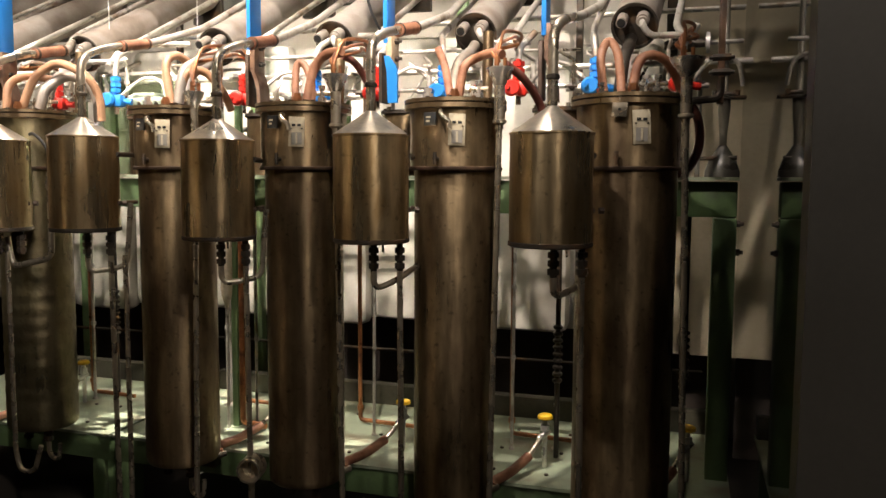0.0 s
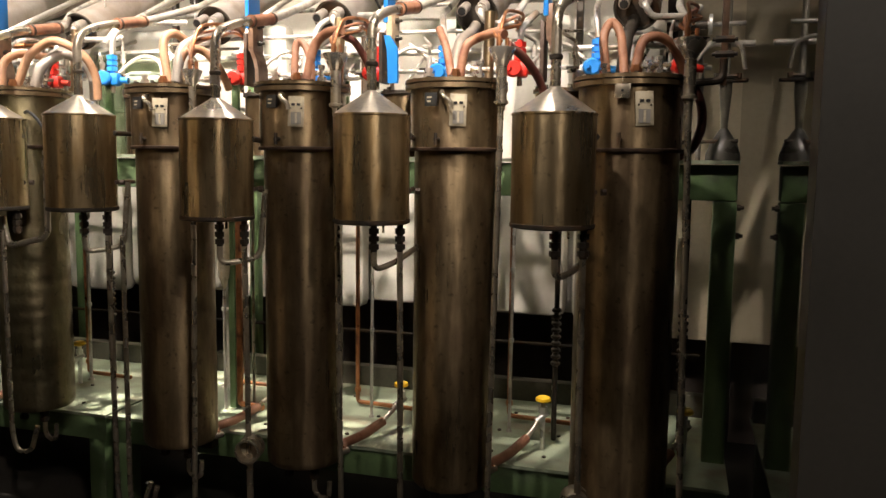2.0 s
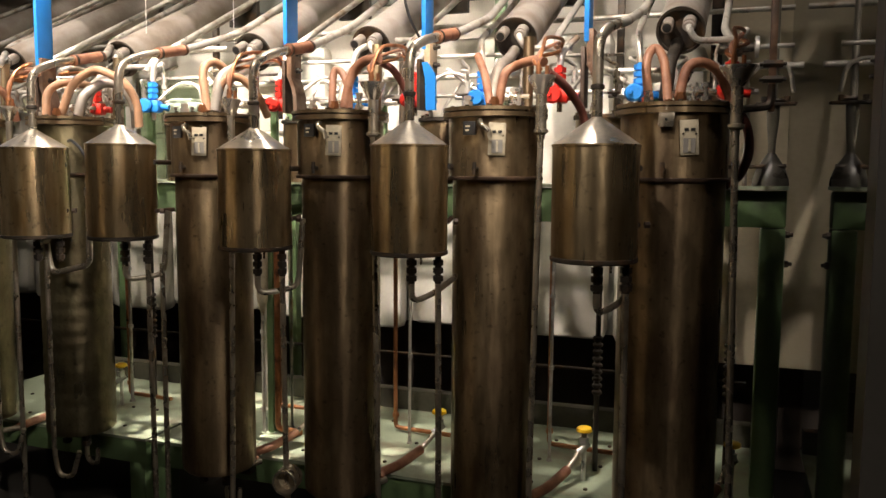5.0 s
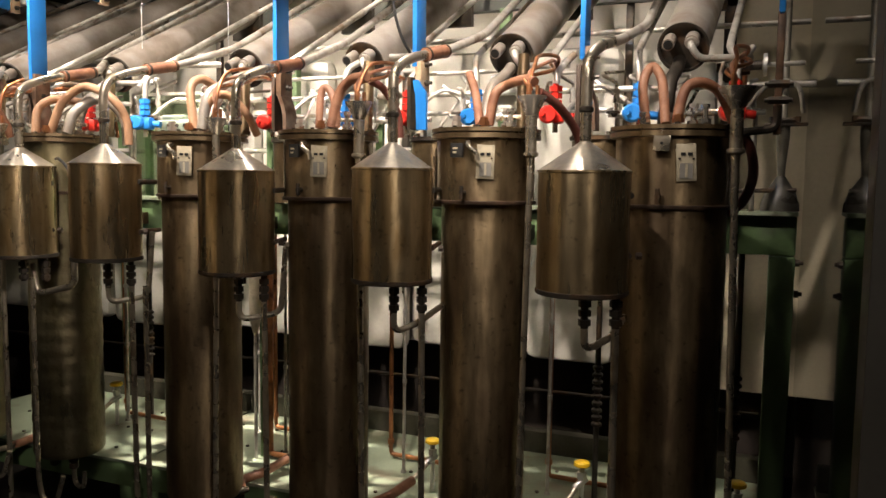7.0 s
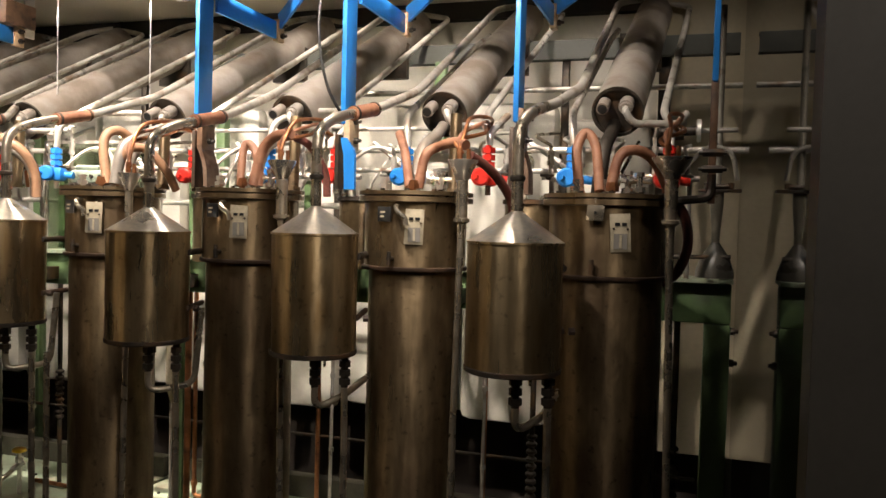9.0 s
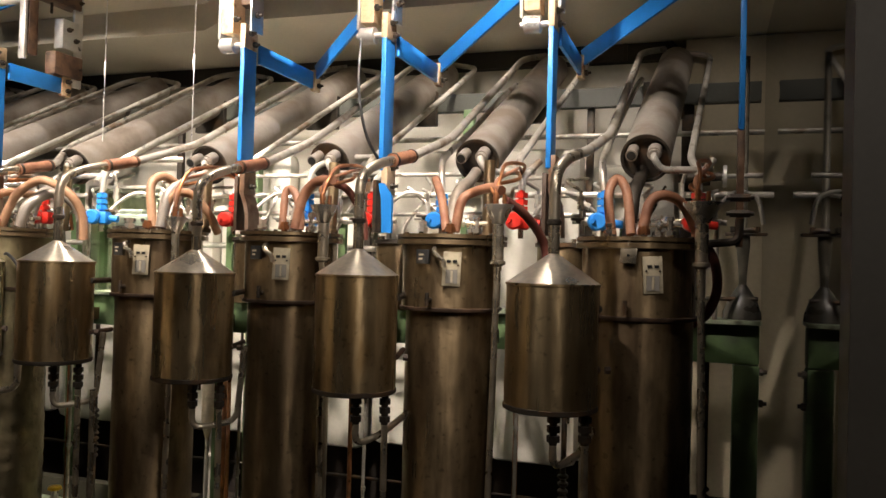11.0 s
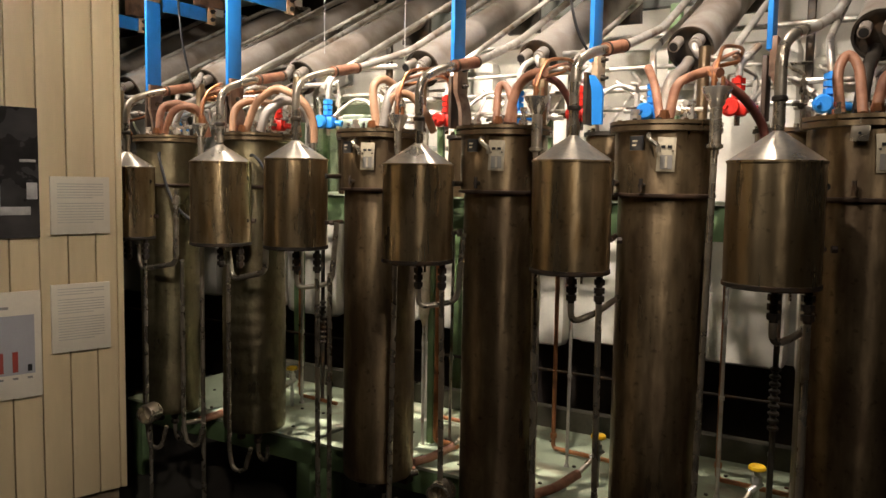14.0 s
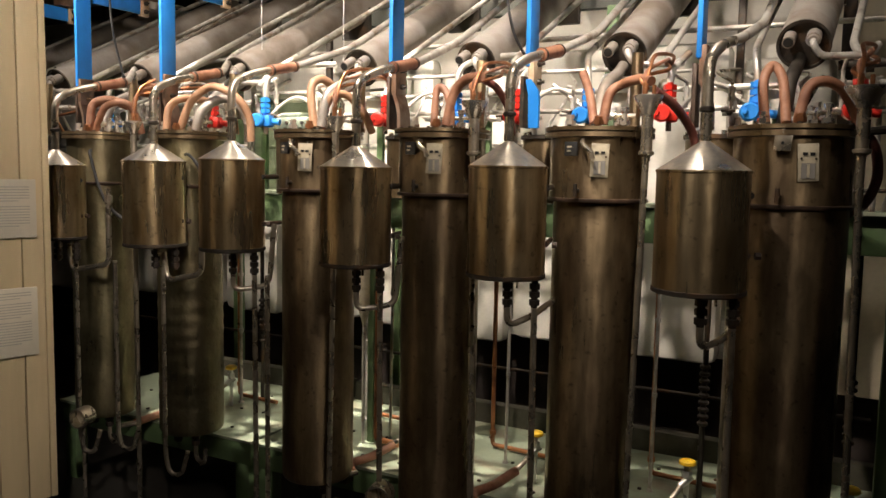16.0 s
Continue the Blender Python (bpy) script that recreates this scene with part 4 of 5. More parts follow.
TERRA, GREY_L = "terracotta rubber hose arching up from a cell lid", "thick pale grey hose rising from a cell lid"
HOSES = [
    (0.512, [(-0.069, 0.10, 1.735), (-0.084, 0.12, 1.852), (-0.066, 0.15, 1.906), (-0.036, 0.14, 1.868), (-0.017, 0.10, 1.745)], 0.0155, RUBBER, TERRA),
    (0.512, [(0.014, 0.08, 1.75), (0.032, 0.10, 1.835), (0.070, 0.12, 1.856), (0.115, 0.16, 1.835), (0.150, 0.21, 1.77), (0.155, 0.22, 1.735)], 0.0165, RUBBER, TERRA),
    (-0.043, [(-0.076, 0.20, 1.915), (-0.037, 0.15, 1.846), (0.003, 0.08, 1.745)], 0.0155, RUBBER, TERRA),
    (-0.043, [(0.030, 0.08, 1.745), (0.045, 0.09, 1.835), (0.080, 0.10, 1.864), (0.150, 0.05, 1.872), (0.185, 0.02, 1.86)], 0.0165, RUBBER, TERRA),
    (-0.043, [(0.190, 0.05, 1.835), (0.230, 0.12, 1.80), (0.268, 0.2, 1.73), (0.28, 0.22, 1.66)], 0.0155, RUBBER_DARK, "dark red rubber hose bending down behind a funnel"),
    (-0.595, [(0.003, 0.08, 1.745), (-0.010, 0.12, 1.865), (0.018, 0.125, 1.868), (0.055, 0.10, 1.805), (0.062, 0.09, 1.745)], 0.0145, RUBBER, TERRA),
    (-0.595, [(0.048, 0.08, 1.745), (0.065, 0.10, 1.85), (0.115, 0.09, 1.895), (0.185, 0.06, 1.90)], 0.0185, RUBBER, TERRA),
    (-0.595, [(0.150, 0.15, 1.90), (0.178, 0.20, 1.875), (0.205, 0.25, 1.80), (0.21, 0.26, 1.72)], 0.0145, RUBBER_DARK, "dark red rubber hose bending down behind a funnel"),
    (-1.117, [(0.029, 0.08, 1.745), (0.000, 0.10, 1.885), (0.016, 0.14, 1.925), (0.035, 0.20, 1.90)], 0.0175, LIT_RUBBER, TERRA),
    (-1.117, [(0.062, 0.08, 1.745), (0.072, 0.10, 1.855), (0.095, 0.15, 1.90), (0.14, 0.22, 1.94)], 0.0215, LAGGING, GREY_L),
    (-1.117, [(0.044, 0.10, 1.745), (0.085, 0.10, 1.85), (0.125, 0.15, 1.863), (0.165, 0.20, 1.80), (0.17, 0.25, 1.735)], 0.0165, LIT_RUBBER, TERRA),
    (-1.778, [(0.022, 0.08, 1.74), (0.062, 0.10, 1.850), (0.125, 0.115, 1.902), (0.186, 0.12, 1.910), (0.265, 0.15, 1.865), (0.288, 0.19, 1.79), (0.288, 0.20, 1.70)], 0.0180, LIT_RUBBER, TERRA),
    (-1.778, [(0.087, 0.10, 1.74), (0.105, 0.12, 1.819), (0.152, 0.18, 1.872), (0.20, 0.22, 1.85), (0.225, 0.25, 1.79), (0.225, 0.26, 1.70)], 0.0225, LAGGING, GREY_L),
    (-1.778, [(-0.03, 0.06, 1.74), (-0.035, 0.08, 1.83), (0.01, 0.12, 1.87), (0.08, 0.2, 1.86)], 0.0175, LIT_RUBBER, TERRA),
    (-2.305, [(0.014, 0.08, 1.74), (0.016, 0.10, 1.855), (0.067, 0.15, 1.878), (0.12, 0.2, 1.85)], 0.0205, RUBBER, TERRA),
    (-2.305, [(0.027, 0.10, 1.74), (0.091, 0.10, 1.842), (0.160, 0.15, 1.862), (0.175, 0.20, 1.79), (0.175, 0.22, 1.735)], 0.0175, RUBBER, TERRA),
]
for spec in HOSES:
    hose(*spec)
single("hose", Geo().hose([(0.68, 0.22, 1.735), (0.715, 0.24, 1.68), (0.725, 0.24, 1.60), (0.70, 0.22, 1.53), (0.66, 0.18, 1.50)], 0.014, 12), RUBBER_DARK, "dark red rubber hose curving down beside a cell", "hose", "hoses on the cell lids")


# ---- funnels with long stems ----
def funnel(x, y, zt, r, xb, big=True):
    f = thing("funnel", (xb, y, 0.12), "bright steel funnel on a long thin stem", "funnel", "funnels")
    m = Matrix.Translation((x, y, 0))
    n = 0.0165 if big else 0.012
    r *= 1.12
    part("cup", Geo().lathe([(n - 0.003, zt - 0.050), (r - 0.004, zt - 0.006), (r - 0.003, zt), (r + 0.001, zt + 0.001), (r + 0.001, zt - 0.004), (n, zt - 0.054)], m, 28), POLISHED, f, "polished conical cup")
    part("neck", Geo().lathe([(n, zt - 0.054), (n, zt - 0.155), (n + 0.006, zt - 0.157), (n + 0.006, zt - 0.165), (0.012, zt - 0.172), (0.012, zt - 0.185), (0, zt - 0.185)], m, 24), STEEL_PIPE, f)
    part("stem", Geo().rod((x, y, zt - 0.175), (xb, y, 0.12), 0.0095, 12), STEEL_PIPE, f)
    part("inlet_tip", Geo().rod((x - 0.012, y + 0.01, zt - 0.03), (x - 0.012, y + 0.01, zt + 0.035), 0.008, 10).rod((x + 0.014, y + 0.006, zt - 0.03), (x + 0.014, y + 0.006, zt + 0.03), 0.006, 10), COPPER, f, "copper tips ending in the cup")
    return f


for spec in ((0.683, 0.0, 1.826, 0.043, 0.712), (0.140, 0.0, 1.818, 0.036, 0.115), (-0.404, 0.0, 1.815, 0.036, -0.385), (-0.935, 0.0, 1.775, 0.030, -0.962, False), (-1.93, 0.0, 1.772, 0.030, -1.93, False)):
    funnel(*spec)


# copper loops between condensers and funnels
def copper_loop(cx, fx, zf):
    for i in range(3):
        dx = 0.012 * (i - 1)
        g = Geo().hose([(cx + 0.17 + dx, 0.37, 1.93), (cx + 0.182 - dx, 0.29, 1.965 - 0.01 * i), (fx + 0.006 + 1.6 * dx, 0.13, 1.95 - 0.022 * i), (fx - 0.02 - dx, 0.045, 1.905 - 0.015 * i), (fx - 0.010 + 0.4 * dx, 0.010, zf + 0.02)], 0.0058, 8)
        single("copper_loop", g, (COPPER, RUBBER, COPPER)[i], "thin copper tube looping down into a funnel", "tube", "copper loops")


for cx, fx, zf in ((0.505, 0.683, 1.826), (-0.05, 0.140, 1.818), (-0.605, -0.404, 1.815), (-1.115, -0.935, 1.775), (-2.36, -1.93, 1.772)):
    copper_loop(cx, fx, zf)

# small rimmed vessels between the cells
for x in (0.27, -0.28, -0.83, -1.36, -2.02):
    v = thing("small_vessel", (x, 0.33, 1.493), "short rimmed steel vessel between two cells", "vessel", "small vessels")
    m = Matrix.Translation((x, 0.33, 0))
    part("shell", Geo().lathe([(0, 1.493), (0.085, 1.493), (0.085, 1.715)], m, 32), STEEL_CELL, v)
    part("rim", Geo().lathe([(0.084, 1.708), (0.092, 1.710), (0.092, 1.722), (0.07, 1.724), (0, 1.724)], m, 32), DARK_STEEL, v)
    for a in range(6):
        p = (x + 0.08 * math.cos(a * 1.047), 0.33 + 0.08 * math.sin(a * 1.047))
        part("bolt", hexnut(Geo(), (*p, 1.722), (*p, 1.734), 0.008), STEEL_PIPE, v)


# ---- standpipes, deck valves and drain hoses ----
for x, y, z1, r, mat, name in ((-0.539, 0.651, 1.45, 0.0065, GREY_PIPE, "pale"), (0.05, 0.66, 1.45, 0.0065, GREY_PIPE, "pale"), (0.215, 0.713, 0.9, 0.006, GREY_PIPE, "pale"),
                               (-2.039, 0.743, 1.45, 0.008, GREY_PIPE, "pale"), (-1.10, 0.66, 1.45, 0.0065, GREY_PIPE, "pale"), (-1.36, 0.866, 1.45, 0.017, GREY_PIPE, "pale")):
    g = Geo().rod((x, y, 0.405), (x + 0.005, y, z1), r, 10)
    for k in (0.35, 0.62, 0.8):
        g.rod((x + 0.003, y, 0.405 + k * (z1 - 0.405)), (x + 0.003, y, 0.42 + k * (z1 - 0.405)), r * 1.55, 10)
    g.lathe([(0, 0), (r * 2, 0), (r * 1.3, 0.012), (0, 0.012)], Matrix.Translation((x, y, 0.405)), 12)
    single("standpipe", g, mat, name + " thin standpipe with small unions on the deck", "pipe", "standpipes")
for x, y in ((-0.654, 0.776), (-1.30, 0.89), (-2.10, 0.80), (0.02, 0.80)):
    g = Geo().tube([(x, y, 1.45), (x, y, 0.425), (x + 0.26, y - 0.02, 0.425)], 0.0095, 10, 0.02)
    hexnut(g, (x, y, 0.47), (x, y, 0.49), 0.015)
    single("copper_pipe", g, COPPER, "copper pipe dropping to the deck and turning along it", "pipe", "copper pipes")


def deck_valve(x, y, X):
    v = thing("deck_valve", (x, y, 0.405), "small chrome stop valve with yellow handwheel on the deck", "valve", "deck valves")
    g = Geo().rod((x, y, 0.50), (x, y, 0.585), 0.010, 10)
    hexnut(g, (x, y, 0.545), (x, y, 0.57), 0.017)
    g.rod((x - 0.02, y - 0.02, 0.515), (x + 0.014, y + 0.012, 0.545), 0.013, 10)
    g.rod((x, y, 0.405), (x, y, 0.51), 0.009, 10)
    part("valve_body", g, SILVER, v)
    wheel = [(0.0, 0.010), (0.022, 0.010), (0.028, 0.006), (0.030, -0.004), (0.024, -0.008), (0, -0.006)]
    part("handwheel", Geo().lathe(wheel[::-1], Matrix.Translation((x, y, 0.598)), 10), YELLOW, v, "yellow scalloped handwheel")
    part("spout", Geo().tube([(x - 0.01, y - 0.01, 0.525), (x - 0.03, y - 0.05, 0.49), (x - 0.05, y - 0.09, 0.465)], 0.010, 10, 0.02), STEEL_PIPE, v)
    h = single("drain_hose", Geo().hose([(x - 0.045, y - 0.08, 0.468), (x - 0.09, y - 0.18, 0.44), (x - 0.13, y - 0.26, 0.43), (X + 0.125, 0.20, 0.425)], 0.0175, 12), RUBBER, "brown rubber drain hose from a cell to the deck valve", "hose", "drain hoses")
    single("drain_pipe", Geo().tube([(X + 0.14, 0.215, 0.425), (X + 0.10, 0.14, 0.425)], 0.0115, 10), STEEL_PIPE, "short steel drain pipe at a cell base", "pipe", "drain pipes")
    return v


for x, y, X in ((0.21, 0.505, -0.043), (-0.36, 0.52, -0.595), (-0.91, 0.53, -1.117), (0.72, 0.52, 0.512), (-2.045, 0.677, -2.305)):
    deck_valve(x, y, X)
# dark ribbed dropper above the nearest deck valve
for x, y in ((0.235, 0.62), (-2.0, 0.86), (0.70, 0.66)):
    g = Geo().rod((x, y, 0.405), (x, y, 1.42), 0.010, 10)
    for k in range(9):
        g.lathe([(0.010, 0), (0.019, 0.006), (0.019, 0.014), (0.010, 0.02)], Matrix.Translation((x, y, 0.70 + 0.026 * k)), 12)
    single("ribbed_dropper", g, DARK_STEEL, "dark ribbed dropper pipe above the deck", "pipe", "droppers")


# sight cups on the long down pipes
for x, y, z in ((-0.672, -0.10, 0.515), (-2.145, -0.10, 0.54), (0.415, -0.15, 0.50)):
    m = Matrix.Translation((x, y, z)) @ pose(0, 0, 0, 90, 0, 12)
    c = thing("sight_cup", (x, y, z - 0.04), "round open steel sight cup on a down pipe", "cup", "sight cups")
    part("cup", Geo().lathe([(0, -0.03), (0.040, -0.03), (0.042, -0.026), (0.042, 0.038), (0.040, 0.040), (0.034, 0.040), (0.033, -0.02), (0, -0.02)], m, 28), STEEL_PIPE, c)
    part("glass", Geo().lathe([(0, 0.0), (0.033, 0.0)], m, 28), LABEL, c)
    part("stem", Geo().rod((x, y, z - 0.02), (x, y, 0.0), 0.008, 10), STEEL_PIPE, c)
# looped tubes below the far cells
for x, z in ((-2.205, 0.375), (-1.97, 0.43), (-1.70, 0.375), (-1.18, 0.21)):
    g = Geo().tube([(x, -0.07, 1.21), (x, -0.07, z + 0.07), (x + 0.02, -0.07, z), (x + 0.075, -0.06, z), (x + 0.10, -0.05, z + 0.10)], 0.009, 10, 0.04)
    single("looped_tube", g, STEEL_PIPE, "thin steel tube with a loop at its foot", "tube", "looped tubes")
for x, back in ((-2.03, 0.215), (-1.517, 0.17)):
    g = Geo().tube([(x, -0.045, 1.50), (x, -0.05, 1.188), (x - back, -0.06, 1.150), (x - back - 0.02, -0.06, 1.26)], 0.011, 10, 0.035)
    g.rod((x, -0.045, 1.44), (x, -0.045, 1.47), 0.016, 6)
    single("bent_pipe", g, STEEL_PIPE, "bent bright pipe linking a far drum", "pipe", "bent pipes")
single("cable", Geo().hose([(-2.195, 0.005, 1.655), (-2.165, -0.02, 1.63), (-2.10, -0.035, 1.51), (-2.044, -0.035, 1.428), (-1.965, -0.03, 1.375)], 0.0065, 8), BLACK_RUBBER, "thin black cable at a cell head", "cable", "cables")
single("cable", Geo().hose([(-1.655, 0.01, 1.64), (-1.61, -0.02, 1.64), (-1.565, -0.03, 1.615), (-1.535, -0.03, 1.575)], 0.0055, 8), BLACK_RUBBER, "thin black cable at a cell head", "cable", "cables")
single("cable", Geo().hose([(-0.40, 0.22, 2.38), (-0.395, 0.20, 2.22), (-0.37, 0.22, 2.06), (-0.33, 0.30, 1.95)], 0.005, 8), BLACK_RUBBER, "thin black cable hanging from a bus bar", "cable", "cables")
single("cable", Geo().hose([(-2.30, 0.20, Z_CEIL), (-2.30, 0.20, 2.5), (-2.28, 0.20, 2.2), (-2.24, 0.22, 1.99)], 0.005, 8), BLACK_RUBBER, "thin black cable hanging from the ceiling", "cable", "cables")

for x in (-1.275, -1.715):
    g = Geo().rod((x, 0.53, 1.99), (x, 0.53, Z_CEIL), 0.0022, 6).rod((x, 0.53, 2.42), (x, 0.53, 2.46), 0.006, 8, 0.004).rod((x, 0.53, 2.385), (x, 0.53, 2.42), 0.003, 8, 0.006)
    single("hanging_wire", g, SILVER, "thin taut wire with a small bright turnbuckle", "wire", "hanging wires")


# ---- small pipework between the cell heads ----
def tee(g, p, r, axis):
    p, a = Vector(p), Vector(axis).normalized()
    hexnut(g, p - a * 0.022, p - a * 0.008, r * 1.7)
    g.rod(p - a * 0.01, p + a * 0.01, r * 1.35, 10)
    hexnut(g, p + a * 0.008, p + a * 0.022, r * 1.7)


rng = random.Random(7)
for X in (0.512, -0.043, -0.595, -1.117, -1.778, -2.305):
    # manifold with needle valves behind each lid
    y, z = 0.46, 1.80 + rng.uniform(-0.01, 0.02)
    mf = thing("manifold", (X, y, 1.493), "cluttered pale manifold with small needle valves", "manifold", "manifolds")
    g = Geo().tube([(X - 0.24, y, z), (X + 0.24, y, z)], 0.009, 10)
    for k in range(4):
        tee(g, (X - 0.18 + 0.12 * k, y, z), 0.009, (1, 0, 0))
    part("header", g, GREY_PIPE, mf)
    for k in range(5):
        x = X - 0.20 + 0.10 * k + rng.uniform(-0.02, 0.02)
        h = rng.uniform(0.05, 0.13)
        g = Geo().rod((x, y, z), (x, y, z + h), 0.006, 8)
        tee(g, (x, y, z + h * 0.6), 0.007, (0, 0, 1))
        g.tube([(x, y, z + h), (x + rng.uniform(-0.06, 0.06), y - 0.03, z + h + 0.03), (x + rng.uniform(-0.09, 0.09), y + 0.10, z + h + 0.05)], 0.006, 8, 0.025)
        part("branch", g, rng.choice((GREY_PIPE, STEEL_PIPE, SILVER)), mf)
        g = Geo().rod((x, y, z), (x, y - 0.055, z + 0.004), 0.005, 8).rod((x, y - 0.02, z), (x, y - 0.04, z), 0.010, 6)
        g.rod((x - 0.022, y - 0.055, z + 0.004), (x + 0.022, y - 0.055, z + 0.004), 0.0045, 8)
        part("needle_valve", g, rng.choice((STEEL_PIPE, SILVER, DARK_STEEL)), mf)
    for s in (-1, 1):
        part("stand", Geo().rod((X + s * 0.21, y, z), (X + s * 0.21, y + 0.08, 1.49), 0.008, 8), GREY_PIPE, mf)
    # a curved bleed line and a sloping brace
    g = Geo().hose([(X + 0.17, 0.42, 1.79), (X + 0.22, 0.46, 1.86), (X + 0.27, 0.50, 1.90), (X + 0.33, 0.52, 1.88), (X + 0.35, 0.52, 1.80)], 0.007, 8)
    single("bleed_line", g, GREY_PIPE, "thin curved pale bleed line", "tube", "bleed lines")
    g = Geo().rod((X - 0.30, 0.54, 1.92), (X - 0.12, 0.50, 1.80), 0.007, 8)
    tee(g, (X - 0.21, 0.52, 1.86), 0.008, (0.18, -0.04, -0.12))
    single("sloping_pipe", g, GREY_PIPE, "short sloping pale pipe with a union", "pipe", "sloping pipes")
    # pale wall boxes low behind
    single("terminal_box", Geo().box(0.13, 0.06, 0.10, pose(X - 0.10, 0.72, 1.86), 0.008), PANEL, "pale terminal box on the pipe rack", "box", "terminal boxes")
    single("box_bracket", Geo().box(0.03, 0.02, 0.33, pose(X - 0.10, 0.74, 1.655)), GREEN, "thin bracket carrying a terminal box", "bracket", "box brackets")

gb = thing("pump_casing", (-1.45, 0.44, 1.735), "small grey-green cast pump casing on a vessel", "pump")
part("body", Geo().box(0.17, 0.10, 0.05, pose(-1.45, 0.45, 1.785), 0.012), MOTOR, gb)
part("cover", Geo().box(0.11, 0.075, 0.022, pose(-1.46, 0.445, 1.818), 0.008), MOTOR, gb)
part("foot", Geo().box(0.19, 0.09, 0.026, pose(-1.45, 0.45, 1.748), 0.004), DARK_STEEL, gb)
for dx in (-0.06, -0.02, 0.02, 0.06):
    part("bolt", hexnut(Geo(), (-1.45 + dx, 0.402, 1.785), (-1.45 + dx, 0.394, 1.785), 0.008), DARK_STEEL, gb)
tk = thing("glass_tank", (-1.62, 0.60, 1.493), "dull green glass tank with thin metal edges", "tank")
for w, d, x, y in ((0.36, 0.005, -1.62, 0.572), (0.36, 0.005, -1.62, 0.748), (0.005, 0.165, -1.80, 0.66), (0.005, 0.165, -1.44, 0.66)):
    part("pane", Geo().box(w, d, 0.43, pose(x, y, 1.711)), TANK_GLASS, tk).visible_shadow = False
for dx in (-0.182, 0.182):
    part("edge_strip", Geo().box(0.012, 0.012, 0.44, pose(-1.62 + dx, 0.567, 1.713)), GREY_PIPE, tk)
part("edge_strip", Geo().box(0.37, 0.014, 0.012, pose(-1.62, 0.567, 1.931)), GREY_PIPE, tk)
# thin pale lines over the far cells
for a, b, r in (((-2.988, 1.910), (-2.531, 1.971), 0.010), ((-2.880, 1.876), (-2.642, 1.869), 0.008), ((-2.534, 1.829), (-1.972, 1.969), 0.009),
                ((-2.251, 1.852), (-1.939, 1.884), 0.0085), ((-2.197, 1.869), (-1.997, 1.973), 0.008), ((-2.90, 1.83), (-2.30, 1.925), 0.007), ((-2.40, 1.93), (-1.90, 1.945), 0.007)):
    p, q = Vector((a[0], 0.36, a[1])), Vector((b[0], 0.37, b[1]))
    g = Geo().tube([p + Vector((-0.03, 0.10, -0.12)), p, q, q + Vector((0.05, 0.12, -0.02)), q + Vector((0.06, 0.14, -0.2))], r, 9, 0.03)
    tee(g, p.lerp(q, 0.3), r, q - p)
    tee(g, p.lerp(q, 0.78), r, q - p)
    single("thin_line", g, GREY_PIPE if r > 0.0075 else COPPER, "thin bent pipe with unions above the far cells", "pipe", "thin lines over the far cells")
sg = thing("sight_glass", (-1.172, 0.55, 0.405), "pointed pale sight glass on a thin stem", "sight glass")
m = Matrix.Translation((-1.172, 0.55, 0))
part("glass", Geo().lathe([(0, 0.925), (0.007, 0.930), (0.022, 0.985), (0.024, 1.01), (0.024, 1.22), (0.018, 1.235), (0, 1.235)], m, 20), LABEL, sg)
part("stem", Geo().rod((-1.172, 0.55, 0.405), (-1.172, 0.55, 0.93), 0.0075, 10), GREY_PIPE, sg)
part("cap", Geo().rod((-1.172, 0.55, 1.235), (-1.172, 0.55, 1.30), 0.012, 10).rod((-1.172, 0.55, 1.245), (-1.172, 0.55, 1.265), 0.026, 8), DARK_STEEL, sg)
single("copper_pipe", Geo().tube([(-1.118, 0.58, 1.42), (-1.122, 0.58, 0.425), (-1.0, 0.56, 0.425)], 0.013, 10, 0.02), COPPER, "copper pipe dropping to the deck and turning along it", "pipe", "copper pipes")

single("curved_conduit", Geo().hose([(-3.03, 0.38, 2.66), (-2.94, 0.38, 2.72), (-2.72, 0.38, 2.735), (-2.45, 0.38, 2.715), (-2.15, 0.40, 2.70), (-2.0, 0.42, 2.72)], 0.018, 12), PANEL, "pale curved conduit along the switch brackets", "conduit")

# ---- right end of the exhibit ----
r = thing("flared_riser", (0.808, 0.63, 1.493), "dim grey pipe riser with dark flared hood on the frame", "pipe")
m = Matrix.Translation((0.808, 0.63, 0))
part("foot", Geo().lathe([(0, 1.494), (0.060, 1.494), (0.059, 1.515), (0.046, 1.555), (0.022, 1.592), (0.013, 1.606), (0, 1.606)], m, 28), HOOD, r, "dark translucent flared hood")
part("glass_neck", Geo().lathe([(0.012, 1.60), (0.013, 1.64), (0.021, 1.73), (0.021, 1.765), (0.011, 1.79), (0.010, 2.36)], m, 20), RISER, r, "dull grey tube with a wider neck")
part("collar", Geo().box(0.13, 0.045, 0.010, pose(0.815, 0.62, 1.772), 0.002).rod((0.85, 0.60, 1.785), (0.80, 0.60, 1.785), 0.008, 8), DARK_STEEL, r)
part("nut", hexnut(Geo(), (0.775, 0.60, 1.778), (0.775, 0.60, 1.796), 0.010), DARK_STEEL, r)
part("nut", hexnut(Geo(), (0.848, 0.60, 1.778), (0.848, 0.60, 1.796), 0.010), DARK_STEEL, r)
for z in (1.33, 1.23):
    single("frame_bolt", Geo().rod((0.858, 0.58, z), (0.874, 0.58, z), 0.013, 6).rod((0.872, 0.58, z), (0.885, 0.58, z), 0.007, 8), DARK_STEEL, "dark bolt through the green post", "bolt", "frame bolts")
single("row_pipe", Geo().tube([(0.60, 0.60, 1.555), (0.855, 0.60, 1.562)], 0.007), DARK_STEEL, "thin dark pipe beside the flared hood", "pipe")
